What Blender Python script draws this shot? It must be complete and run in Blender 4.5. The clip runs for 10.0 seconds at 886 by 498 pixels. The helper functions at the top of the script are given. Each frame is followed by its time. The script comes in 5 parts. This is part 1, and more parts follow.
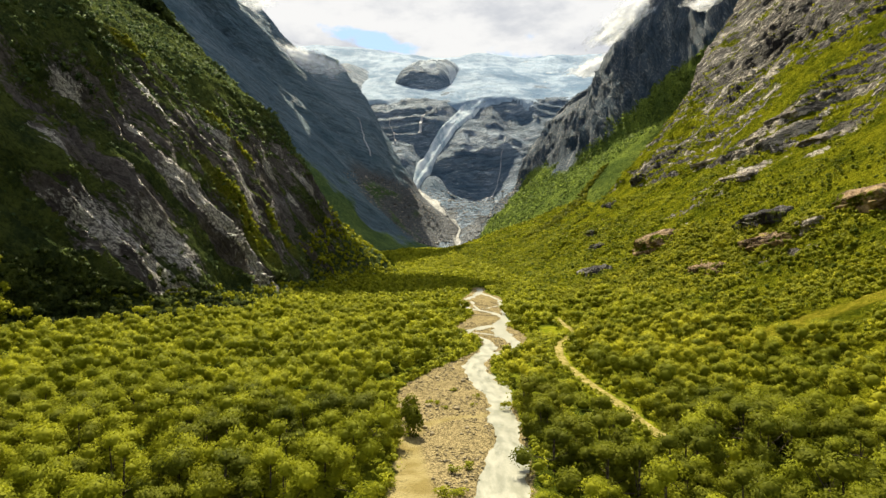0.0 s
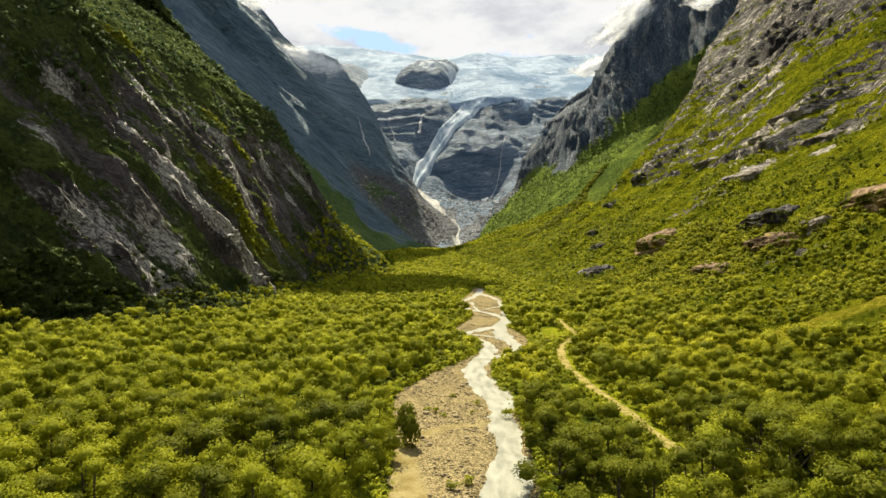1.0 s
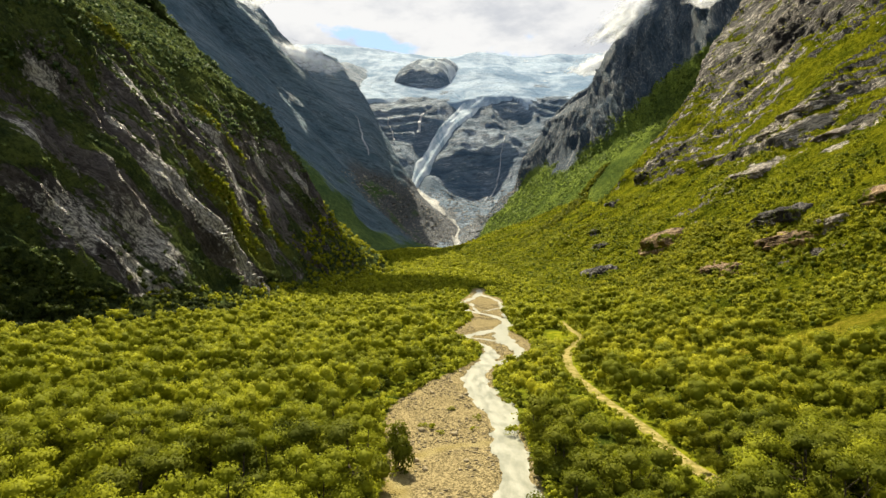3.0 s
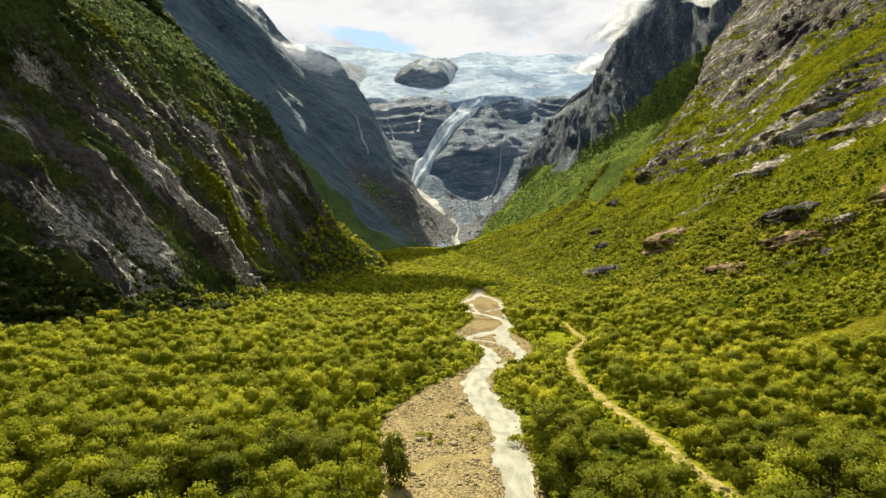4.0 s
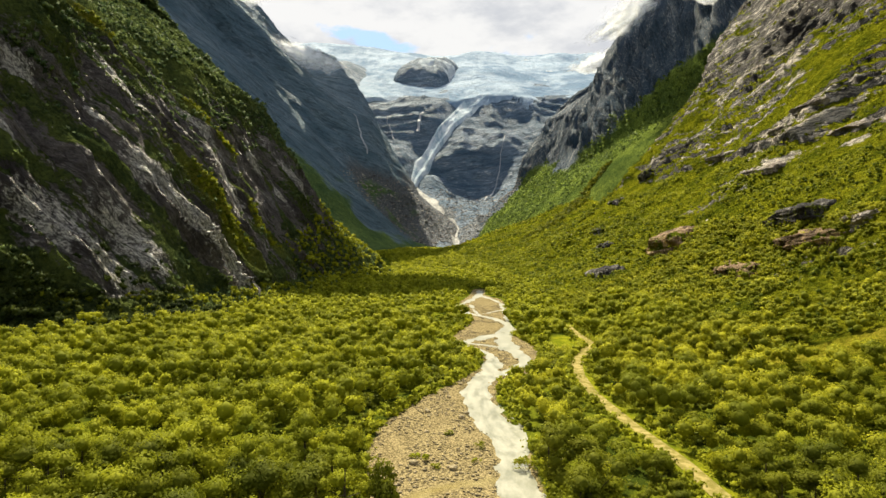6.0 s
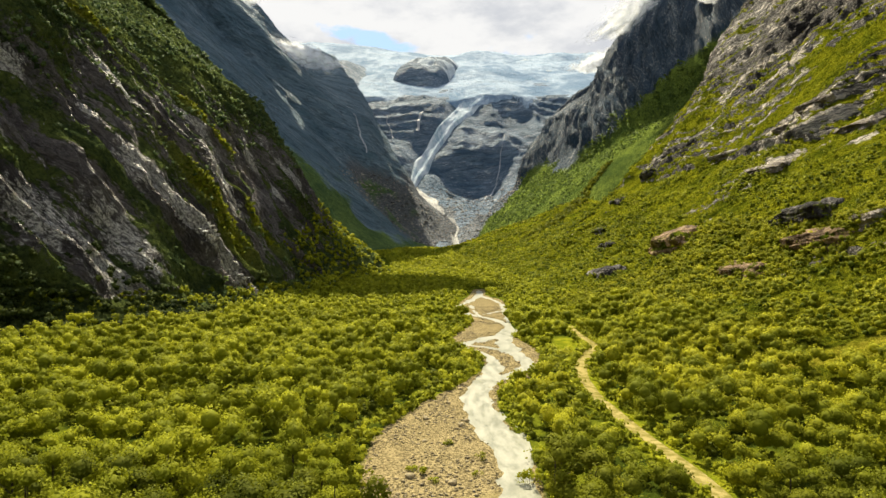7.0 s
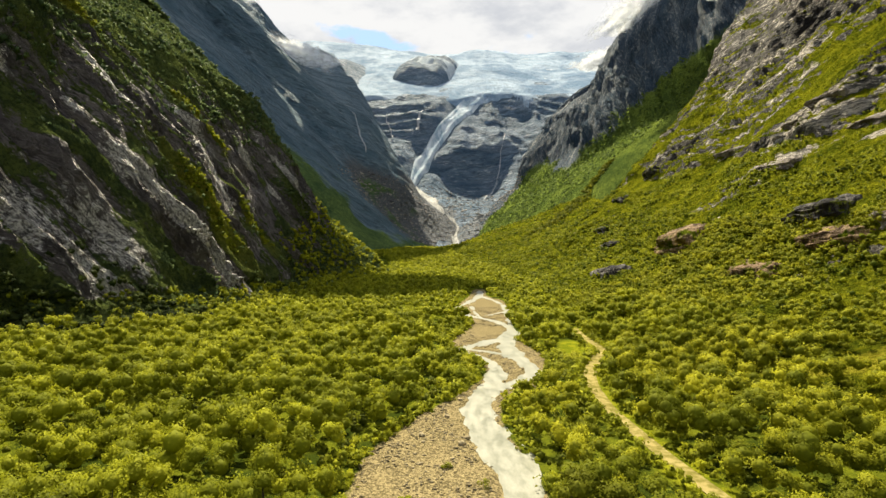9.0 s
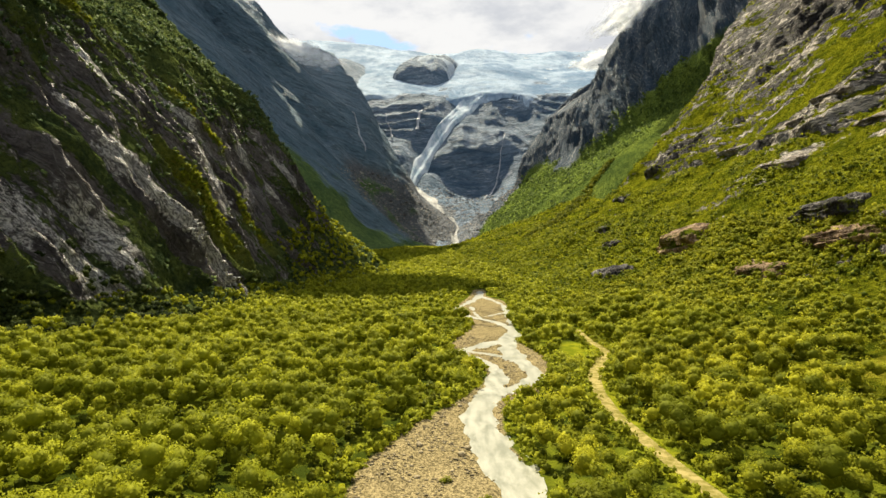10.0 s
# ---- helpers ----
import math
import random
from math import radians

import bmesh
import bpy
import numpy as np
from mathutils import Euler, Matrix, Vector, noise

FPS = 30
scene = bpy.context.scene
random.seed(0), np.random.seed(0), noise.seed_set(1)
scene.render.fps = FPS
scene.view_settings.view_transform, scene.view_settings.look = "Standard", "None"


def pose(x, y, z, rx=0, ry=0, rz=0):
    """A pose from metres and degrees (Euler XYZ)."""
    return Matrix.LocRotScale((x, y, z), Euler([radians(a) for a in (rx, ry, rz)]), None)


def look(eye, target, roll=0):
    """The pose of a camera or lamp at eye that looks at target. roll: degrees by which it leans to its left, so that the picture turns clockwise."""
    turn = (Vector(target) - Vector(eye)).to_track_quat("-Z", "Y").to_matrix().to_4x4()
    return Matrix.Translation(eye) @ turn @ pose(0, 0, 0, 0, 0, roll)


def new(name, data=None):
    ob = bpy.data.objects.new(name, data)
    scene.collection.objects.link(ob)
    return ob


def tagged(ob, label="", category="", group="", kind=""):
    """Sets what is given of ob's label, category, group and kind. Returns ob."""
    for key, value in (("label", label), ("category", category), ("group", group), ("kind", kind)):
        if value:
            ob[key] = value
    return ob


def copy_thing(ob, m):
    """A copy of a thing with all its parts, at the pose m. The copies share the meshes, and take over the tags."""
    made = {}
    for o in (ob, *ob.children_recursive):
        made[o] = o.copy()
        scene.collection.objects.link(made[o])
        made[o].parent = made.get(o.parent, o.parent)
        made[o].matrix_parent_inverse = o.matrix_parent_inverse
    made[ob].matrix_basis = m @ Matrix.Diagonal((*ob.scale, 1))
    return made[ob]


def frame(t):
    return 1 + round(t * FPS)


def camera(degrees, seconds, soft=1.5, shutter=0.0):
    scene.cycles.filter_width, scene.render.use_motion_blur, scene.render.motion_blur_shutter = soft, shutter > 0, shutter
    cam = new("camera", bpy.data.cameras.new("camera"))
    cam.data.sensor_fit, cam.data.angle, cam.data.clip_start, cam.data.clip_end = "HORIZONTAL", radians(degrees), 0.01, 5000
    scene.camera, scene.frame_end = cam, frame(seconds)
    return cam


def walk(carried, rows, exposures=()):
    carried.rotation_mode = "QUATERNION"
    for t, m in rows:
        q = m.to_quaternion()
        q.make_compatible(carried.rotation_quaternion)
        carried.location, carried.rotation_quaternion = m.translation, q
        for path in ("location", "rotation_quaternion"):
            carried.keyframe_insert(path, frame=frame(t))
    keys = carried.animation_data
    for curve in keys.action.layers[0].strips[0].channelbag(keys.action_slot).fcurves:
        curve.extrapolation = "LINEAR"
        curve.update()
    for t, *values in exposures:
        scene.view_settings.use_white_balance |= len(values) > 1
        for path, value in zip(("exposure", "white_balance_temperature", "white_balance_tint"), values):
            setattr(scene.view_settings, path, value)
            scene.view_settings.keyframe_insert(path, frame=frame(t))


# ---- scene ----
cam = camera(75.7, 10.0)
METRES, EYE, TILT, LEAN, TURN = 56.0, 30.0, 1.5, 0.0, 0.0
ROWS = [
    (0.0, 0.0, 0.0, 0.0, -0.0, 0.0, -0.0),
    (0.5, 0.0021, 0.0499, -0.0006, -0.01, 0.0, -0.0),
    (1.0, 0.0043, 0.1003, -0.0016, -0.03, 0.01, -0.02),
    (1.5, 0.0059, 0.1506, -0.0027, -0.04, 0.01, -0.03),
    (2.0, 0.008, 0.2016, -0.0035, -0.04, 0.01, -0.04),
    (2.5, 0.0093, 0.2526, -0.0044, -0.07, 0.01, -0.05),
    (4.0, 0.0144, 0.4057, -0.0093, -0.1, -0.0, -0.09),
    (4.5, 0.0158, 0.457, -0.0107, -0.11, 0.0, -0.1),
    (5.0, 0.0173, 0.5075, -0.0123, -0.12, 0.0, -0.13),
    (5.5, 0.0187, 0.5576, -0.0139, -0.13, 0.0, -0.13),
    (7.0, 0.0231, 0.7057, -0.0186, -0.16, -0.01, -0.16),
    (7.5, 0.0244, 0.7555, -0.0201, -0.18, -0.03, -0.16),
    (8.0, 0.026, 0.8049, -0.0214, -0.18, -0.04, -0.16),
    (8.5, 0.0274, 0.8544, -0.0223, -0.18, -0.05, -0.18),
    (9.0, 0.029, 0.9032, -0.024, -0.17, -0.05, -0.16),
    (9.5, 0.0303, 0.9515, -0.0255, -0.18, -0.06, -0.17),
    (10.0, 0.0317, 0.9991, -0.0265, -0.19, -0.07, -0.18),
]
walk(cam, [(t, pose(0, 0, EYE, TILT, LEAN, TURN) @ pose(METRES * x, METRES * y, METRES * z, 90 + pitch, roll, yaw)) for t, x, y, z, yaw, pitch, roll in ROWS],
     exposures=[(0.0, 1.0)])

# ---- light: sun from the left and ahead, half-clouded sky ----
SUN_EL, SUN_AHEAD = 54.0, 80.0
sun_dir = Vector((-math.cos(radians(SUN_AHEAD)) * math.cos(radians(SUN_EL)), math.sin(radians(SUN_AHEAD)) * math.cos(radians(SUN_EL)), math.sin(radians(SUN_EL))))
sun = new("sun", bpy.data.lights.new("sun", "SUN"))
sun.data.energy, sun.data.angle, sun.data.color = 5.0, radians(0.5), (1.0, 0.90, 0.66)
sun.matrix_world = look((0, 0, 900), Vector((0, 0, 900)) - sun_dir)


# ---- node helpers ----
class Graph:
    """A small node tree writer."""

    def __init__(self, tree):
        self.tree = tree
        tree.nodes.clear()

    def add(self, kind, inputs=(), **props):
        node = self.tree.nodes.new(kind)
        for key, value in props.items():
            setattr(node, key, value)
        for key, value in dict(inputs).items():
            if isinstance(value, bpy.types.NodeSocket):
                self.tree.links.new(value, node.inputs[key])
            else:
                node.inputs[key].default_value = value
        return node

    def math(self, op, a, b=0.0, clamp=False):
        return self.add("ShaderNodeMath", {0: a, 1: b}, operation=op, use_clamp=clamp).outputs[0]

    def ramp(self, fac, lo, hi):
        """0 below lo, 1 above hi, smooth between."""
        return self.add("ShaderNodeMapRange", {0: fac, 1: lo, 2: hi}, interpolation_type="SMOOTHSTEP").outputs[0]

    def mix(self, fac, a, b):
        n = self.add("ShaderNodeMix", data_type="RGBA")
        for socket, value in ((n.inputs[0], fac), (n.inputs[6], a), (n.inputs[7], b)):
            if isinstance(value, bpy.types.NodeSocket):
                self.tree.links.new(value, socket)
            else:
                socket.default_value = (*value, 1) if isinstance(value, tuple) else value
        return n.outputs[2]

    def noise(self, vec, scale, detail=5.0, rough=0.55, out=0, distort=0.0):
        return self.add("ShaderNodeTexNoise", {"Vector": vec, "Scale": scale, "Detail": detail, "Roughness": rough, "Distortion": distort}).outputs[out]

    def place(self, vec, scale=(1, 1, 1), turn=(0, 0, 0)):
        return self.add("ShaderNodeMapping", {0: vec, 2: turn, 3: scale}).outputs[0]


world = bpy.data.worlds.new("sky")
scene.world = world
world.use_nodes = True
g = Graph(world.node_tree)
way = g.add("ShaderNodeTexCoord").outputs["Generated"]
sky = g.add("ShaderNodeTexSky", sky_type="NISHITA", sun_disc=False, sun_elevation=radians(SUN_EL), sun_rotation=math.atan2(sun_dir.x, sun_dir.y), altitude=300.0)
spread = g.place(way, (1.0, 1.0, 2.2))
cover = g.noise(spread, 3.1, 8.0, 0.55, distort=0.3)
puffs = g.noise(g.place(way, (1, 1, 2.0)), 9.0, 7.0, 0.6)
axes = g.add("ShaderNodeSeparateXYZ", {0: way}).outputs
side, rise = g.math("DIVIDE", axes[0], g.math("MAXIMUM", axes[1], 0.05)), g.math("DIVIDE", axes[2], g.math("MAXIMUM", axes[1], 0.05))
off = g.math("ADD", g.math("SUBTRACT", rise, 0.402), g.math("MULTIPLY", g.math("ADD", side, 0.145), 0.23))
rift = g.math("ADD", g.math("POWER", g.math("DIVIDE", g.math("ADD", side, 0.135), 0.15), 2.0), g.math("POWER", g.math("DIVIDE", off, 0.017), 2.0))
hole = g.math("MULTIPLY", g.ramp(rift, 1.8, 0.0), 0.235)
bank = g.math("MULTIPLY", g.ramp(axes[1], 0.2, 0.7), 0.16)
fleece = g.math("ADD", g.math("ADD", cover, bank), g.math("SUBTRACT", g.math("MULTIPLY", g.math("SUBTRACT", puffs, 0.5), 1.1), hole))
mask = g.ramp(fleece, 0.34, 0.50)
shade = g.mix(g.ramp(g.noise(g.place(way, (1, 1, 2.4), (0, 0, 1.3)), 5.0, 6.0, 0.6), 0.34, 0.58), (0.33, 0.34, 0.36), (0.475, 0.472, 0.465))
clear = g.add("ShaderNodeMix", {0: 1.0, 6: sky.outputs[0], 7: (0.075, 0.083, 0.084, 1)}, data_type="RGBA", blend_type="MULTIPLY").outputs[2]
g.add("ShaderNodeOutputWorld", {0: g.add("ShaderNodeBackground", {0: g.mix(mask, clear, shade), 1: 1.0}).outputs[0]})


# ---- materials ----
def material(name):
    m = bpy.data.materials.new(name)
    m.use_nodes = True
    return m, Graph(m.node_tree)


def finish(g, colour, rough, height=None, depth=0.3, strength=1.0, spec=0.4):
    b = {"Base Color": colour, "Roughness": rough, "Specular IOR Level": spec}
    if height is not None:
        b["Normal"] = g.add("ShaderNodeBump", {"Height": height, "Distance": depth, "Strength": strength}).outputs[0]
    s = g.add("ShaderNodeBsdfPrincipled", b)
    g.add("ShaderNodeOutputMaterial", {0: s.outputs[0]})


def pos(g):
    return g.add("ShaderNodeNewGeometry").outputs["Position"]


def veg(g):
    return g.add("ShaderNodeAttribute", attribute_name="veg").outputs["Fac"]


def leaf_material(name, dark, light, patch=0.05):
    """Leaves whose tone differs from tree to tree, from patch to patch and from tuft to tuft."""
    m, g = material(name)
    p = pos(g)
    tree = g.math("ADD", g.add("ShaderNodeAttribute", attribute_name="tone").outputs["Fac"], g.math("MULTIPLY", g.add("ShaderNodeObjectInfo").outputs["Random"], 0.16))
    tone = g.math("ADD", g.math("MULTIPLY", g.noise(p, patch, 3.0), 0.55), g.math("ADD", tree, g.math("MULTIPLY", g.noise(p, 2.6, 2.0), 0.28)))
    c = g.mix(g.ramp(tone, 0.34, 0.86), dark, light)
    d = g.add("ShaderNodeBsdfPrincipled", {"Base Color": c, "Roughness": 0.7, "Specular IOR Level": 0.06})
    t = g.add("ShaderNodeBsdfTranslucent", {0: c})
    g.add("ShaderNodeOutputMaterial", {0: g.add("ShaderNodeMixShader", {0: 0.38, 1: d.outputs[0], 2: t.outputs[0]}).outputs[0]})
    return m


def rock_land(name, tones, grass, size=1.0, patch=0.05, low=0.35, high=0.6, wet=0.7, shine=0.08, lean=(0.0, 0.0, 0.0), lined=0.35):
    """Layered, cracked rock with turf where the mesh says that turf grows."""
    m, g = material(name)
    p = pos(g)
    turned = g.place(p, turn=lean)
    streak = g.place(turned, (1.0 / size, 1.0 / size, 0.26 / size))
    n1 = g.noise(streak, 0.09, 9.0, 0.68, distort=0.6)
    n2 = g.noise(streak, 0.55, 6.0, 0.7)
    lines = g.noise(g.place(turned, (0.55 / size, 0.55 / size, 0.085 / size)), 0.5, 4.0, 0.6, distort=0.4)
    crack = g.ramp(g.math("ABSOLUTE", g.math("SUBTRACT", lines, 0.5)), 0.0, 0.045)
    c = g.mix(g.ramp(g.math("ADD", g.math("MULTIPLY", n1, 0.7), g.math("MULTIPLY", g.noise(p, 0.035 / size, 5.0, 0.6), 0.3)), 0.40, 0.60), tones[0], tones[1])
    c = g.mix(g.math("MULTIPLY", g.ramp(n2, 0.50, 0.70), g.ramp(n1, 0.40, 0.62)), c, tones[2])
    # cracks darkened: their inner shade is put into the rock colour
    c = g.mix(g.math("MULTIPLY", g.math("SUBTRACT", 1.0, crack), lined), c, tuple(0.45 * v for v in tones[0]))
    # scree tones carry the bluish haze tint of the far rock
    c = g.mix(g.ramp(g.math("ADD", g.add("ShaderNodeAttribute", attribute_name="scree").outputs["Fac"], g.math("SUBTRACT", n2, 0.5)), 0.3, 0.7), c, g.mix(g.ramp(g.noise(p, 0.9 / size, 5.0, 0.75), 0.42, 0.60), (0.070, 0.085, 0.105), (0.20, 0.212, 0.228)))
    g1, g2 = g.noise(p, patch, 6.0, 0.6), g.noise(p, patch * 12, 5.0, 0.65)
    turf = g.mix(g.ramp(g.math("ADD", g.math("MULTIPLY", g1, 0.6), g.math("MULTIPLY", g2, 0.4)), 0.38, 0.62), grass[0], grass[1])
    turf = g.mix(g.add("ShaderNodeAttribute", attribute_name="meadow").outputs["Fac"], turf, g.mix(g.ramp(g2, 0.4, 0.6), (0.19, 0.185, 0.014), (0.36, 0.315, 0.04)))
    edge = g.math("ADD", veg(g), g.math("ADD", g.math("MULTIPLY", g.math("SUBTRACT", n2, 0.5), 0.9), g.math("MULTIPLY", g.math("SUBTRACT", g2, 0.5), 0.7)))
    k = g.ramp(edge, low, high)
    h = g.math("ADD", g.math("MULTIPLY", n1, 2.0), g.math("ADD", g.math("MULTIPLY", n2, 0.8), g.math("ADD", g.math("MULTIPLY", g2, 0.7), g.math("MULTIPLY", crack, 0.35))))
    finish(g, g.mix(k, c, turf), g.mix(k, (wet, wet, wet), (0.95, 0.95, 0.95)), h, 1.8 * size, 1.0, spec=g.math("MULTIPLY", g.math("SUBTRACT", 1.0, k), shine))
    return m


M_leaf = leaf_material("birch_leaves", (0.185, 0.205, 0.011), (0.42, 0.425, 0.024))
M_leaf_dark = leaf_material("alder_leaves", (0.085, 0.102, 0.008), (0.25, 0.255, 0.015))
M_leaf_mixed = leaf_material("mixed_leaves", (0.168, 0.186, 0.011), (0.45, 0.435, 0.024))
M_leaf_slope = leaf_material("slope_leaves", (0.082, 0.110, 0.008), (0.32, 0.335, 0.018), 0.03)
# cliff-foot leaves: the mountain's cast shadow is put into this dark tone
M_leaf_shade = leaf_material("cliff_shadow_leaves", (0.024, 0.038, 0.010), (0.075, 0.095, 0.018), 0.03)
# apron leaves shifted to a cooler green that stands for haze
M_leaf_apron = leaf_material("hazed_apron_leaves", (0.078, 0.120, 0.030), (0.250, 0.330, 0.058), 0.03)
# leaves of the left face: its shade and haze put into the colour
M_leaf_upper = leaf_material("shaded_hazy_leaves", (0.064, 0.102, 0.042), (0.170, 0.222, 0.072), 0.03)


def bedded_rock(name, tones, grass, size=1.0, patch=0.05, low=0.35, high=0.6, wet=0.7, shine=0.08, ragged=0.9, pale=(0.52, 0.68), show=0.17, relief=1.0, stretch=0.17):
    """Rock in thin beds that run along the mesh's own bedding (along, over), pale where it is bare, with turf where the mesh says that turf grows."""
    m, g = material(name)
    p = pos(g)

    def attr(key):
        return g.add("ShaderNodeAttribute", attribute_name=key).outputs["Fac"]

    def beds(a, o, depth=0.05):
        return g.add("ShaderNodeCombineXYZ", {0: g.math("MULTIPLY", attr("along"), a / size), 1: g.math("MULTIPLY", attr("over"), o / size), 2: g.math("MULTIPLY", g.add("ShaderNodeSeparateXYZ", {0: p}).outputs[0], depth / size)}).outputs[0]

    fine = g.noise(beds(stretch, 0.80), 1.0, 7.0, 0.70, distort=0.5)
    broad = g.noise(beds(0.016, 0.075, 0.02), 1.0, 6.0, 0.6, distort=0.6)
    grit = g.noise(p, 0.8 / size, 5.0, 0.7)
    seam = g.ramp(g.math("ABSOLUTE", g.math("SUBTRACT", g.noise(beds(0.035, 0.26, 0.03), 1.0, 3.0, 0.55, distort=0.5), 0.5)), 0.0, 0.05)
    bare = attr("bare")
    scratch = g.ramp(g.noise(beds(2.5 * stretch, 2.1), 1.0, 5.0, 0.7, distort=0.4), 0.38, 0.58)
    c = g.mix(g.ramp(g.math("ADD", g.math("MULTIPLY", broad, 0.5), g.math("ADD", g.math("MULTIPLY", fine, 0.3), g.math("MULTIPLY", grit, 0.2))), 0.40, 0.60), tones[0], tones[1])
    c = g.mix(g.math("MULTIPLY", scratch, g.ramp(g.math("ADD", g.math("ADD", fine, g.math("MULTIPLY", bare, show)), g.math("MULTIPLY", g.math("SUBTRACT", broad, 0.5), 0.5)), *pale)), c, tones[2])
    # seams between beds get painted crevice shade as well
    c = g.mix(g.math("MULTIPLY", g.math("SUBTRACT", 1.0, seam), 0.6), c, tuple(0.4 * v for v in tones[0]))
    # distant scree, blued for haze like the rock around it
    c = g.mix(g.ramp(g.math("ADD", attr("scree"), g.math("SUBTRACT", grit, 0.5)), 0.3, 0.7), c, g.mix(g.ramp(g.noise(p, 1.6 / size, 4.0, 0.7), 0.40, 0.62), (0.070, 0.080, 0.098), (0.19, 0.195, 0.205)))
    g1, g2 = g.noise(p, patch, 6.0, 0.6), g.noise(p, patch * 12, 5.0, 0.65)
    turf = g.mix(g.ramp(g.math("ADD", g.math("MULTIPLY", g1, 0.45), g.math("ADD", g.math("MULTIPLY", g2, 0.25), g.math("MULTIPLY", fine, 0.30))), 0.40, 0.60), grass[0], grass[1])
    edge = g.math("ADD", g.math("SUBTRACT", attr("veg"), g.math("MULTIPLY", bare, 0.9)), g.math("ADD", g.math("MULTIPLY", g.math("SUBTRACT", fine, 0.5), -ragged), g.math("MULTIPLY", g.math("SUBTRACT", g2, 0.5), 0.7)))
    k = g.ramp(edge, low, high)
    stone = g.math("ADD", g.math("ADD", g.math("MULTIPLY", fine, 2.4), g.math("MULTIPLY", broad, 2.0)), g.math("ADD", g.math("MULTIPLY", grit, 0.9), g.math("MULTIPLY", g.math("ADD", seam, scratch), 0.45)))
    sward = g.noise(p, 0.45 / min(size, 1.2), 6.0, 0.75)
    # low parts of the sward darkened, as shade painted into its hollows
    turf = g.mix(g.math("MULTIPLY", g.ramp(sward, 0.52, 0.36), 0.65), turf, tuple(0.5 * v for v in grass[0]))
    turf = g.mix(attr("meadow"), turf, g.mix(g.ramp(g2, 0.4, 0.6), (0.25, 0.245, 0.016), (0.44, 0.39, 0.04)))
    h = g.add("ShaderNodeMix", {0: k, 2: stone, 3: g.math("ADD", 2.4, g.math("ADD", g.math("MULTIPLY", sward, 2.8), g.math("MULTIPLY", g1, 0.6)))}).outputs[0]
    finish(g, g.mix(k, c, turf), g.mix(k, (wet, wet, wet), (0.95, 0.95, 0.95)), h, 1.7 * size * relief, 1.0, spec=g.math("MULTIPLY", g.math("SUBTRACT", 1.0, k), shine))
    return m


# turf toned dark for the shaded face; whitened slabs stand for sun glints
M_left = bedded_rock("shaded_gneiss", ((0.045, 0.036, 0.039), (0.23, 0.20, 0.20), (0.90, 0.86, 0.83)), ((0.036, 0.055, 0.024), (0.13, 0.160, 0.042)), 1.3, wet=0.5, shine=0.3, pale=(0.62, 0.73), show=0.34, stretch=0.36)
M_right = bedded_rock("grey_gneiss", ((0.028, 0.025, 0.026), (0.19, 0.172, 0.156), (0.80, 0.72, 0.62)), ((0.075, 0.100, 0.008), (0.30, 0.305, 0.015)), 1.8, ragged=1.7, pale=(0.55, 0.66), show=0.25, relief=1.3)
# next three: distance haze put into the rock as blue base colours
M_far = bedded_rock("hazed_gneiss", ((0.085, 0.150, 0.205), (0.170, 0.240, 0.300), (0.40, 0.44, 0.48)), ((0.075, 0.135, 0.060), (0.200, 0.285, 0.090)), 4.0, 0.012, 0.2, 0.8, pale=(0.60, 0.74), relief=0.6)
# crag also darkened for its shade, with pale specks as painted glints
M_crag = bedded_rock("hazed_crag_gneiss", ((0.045, 0.080, 0.122), (0.125, 0.160, 0.200), (0.46, 0.47, 0.46)), ((0.085, 0.132, 0.032), (0.24, 0.31, 0.055)), 2.4, 0.012, 0.25, 0.75, pale=(0.52, 0.67), stretch=0.3)
M_head = rock_land("hazed_headwall_gneiss", ((0.070, 0.120, 0.18), (0.16, 0.215, 0.285), (0.44, 0.48, 0.52)), ((0.42, 0.49, 0.55), (0.62, 0.67, 0.71)), 4.5, 0.012, 0.2, 0.8, lined=0.45, lean=(0.0, -1.40, 0.0))
M_pale = rock_land("pale_slab", ((0.16, 0.13, 0.11), (0.40, 0.35, 0.30), (0.62, 0.57, 0.50)), ((0.032, 0.050, 0.005), (0.12, 0.14, 0.008)), 0.6)
M_dark = rock_land("dark_slab", ((0.030, 0.027, 0.028), (0.17, 0.157, 0.148), (0.56, 0.50, 0.43)), ((0.045, 0.066, 0.006), (0.165, 0.185, 0.010)), 1.0, lined=0.55)
M_slab = rock_land("tawny_slab", ((0.10, 0.062, 0.036), (0.42, 0.28, 0.16), (0.66, 0.52, 0.35)), ((0.045, 0.065, 0.006), (0.13, 0.15, 0.010)), 0.6)

m, g = material("fallen_rock")
p = pos(g)
block = g.add("ShaderNodeNewGeometry").outputs["Random Per Island"]
finish(g, g.mix(g.ramp(g.math("ADD", g.math("MULTIPLY", block, 0.7), g.math("MULTIPLY", g.noise(p, 0.5, 5.0, 0.7), 0.3)), 0.2, 0.85), (0.075, 0.075, 0.080), (0.40, 0.37, 0.33)), 0.85, g.noise(p, 1.0, 5.0, 0.7), 0.4, 1.0, 0.1)
M_rubble = m

m, g = material("valley_ground")
p = pos(g)
gm = g.add("ShaderNodeAttribute", attribute_name="gravel").outputs["Fac"]
s1, s2 = g.noise(p, 0.25, 6.0, 0.6), g.add("ShaderNodeTexVoronoi", {"Vector": p, "Scale": 2.6, "Randomness": 1.0}).outputs["Distance"]
s3 = g.noise(p, 3.0, 4.0, 0.7)
cell = g.add("ShaderNodeTexVoronoi", {"Vector": g.place(p, (1.0, 0.7, 1.0)), "Scale": 4.2, "Randomness": 1.0}).outputs
pebble = g.add("ShaderNodeSeparateColor", {0: cell["Color"]}).outputs[0]
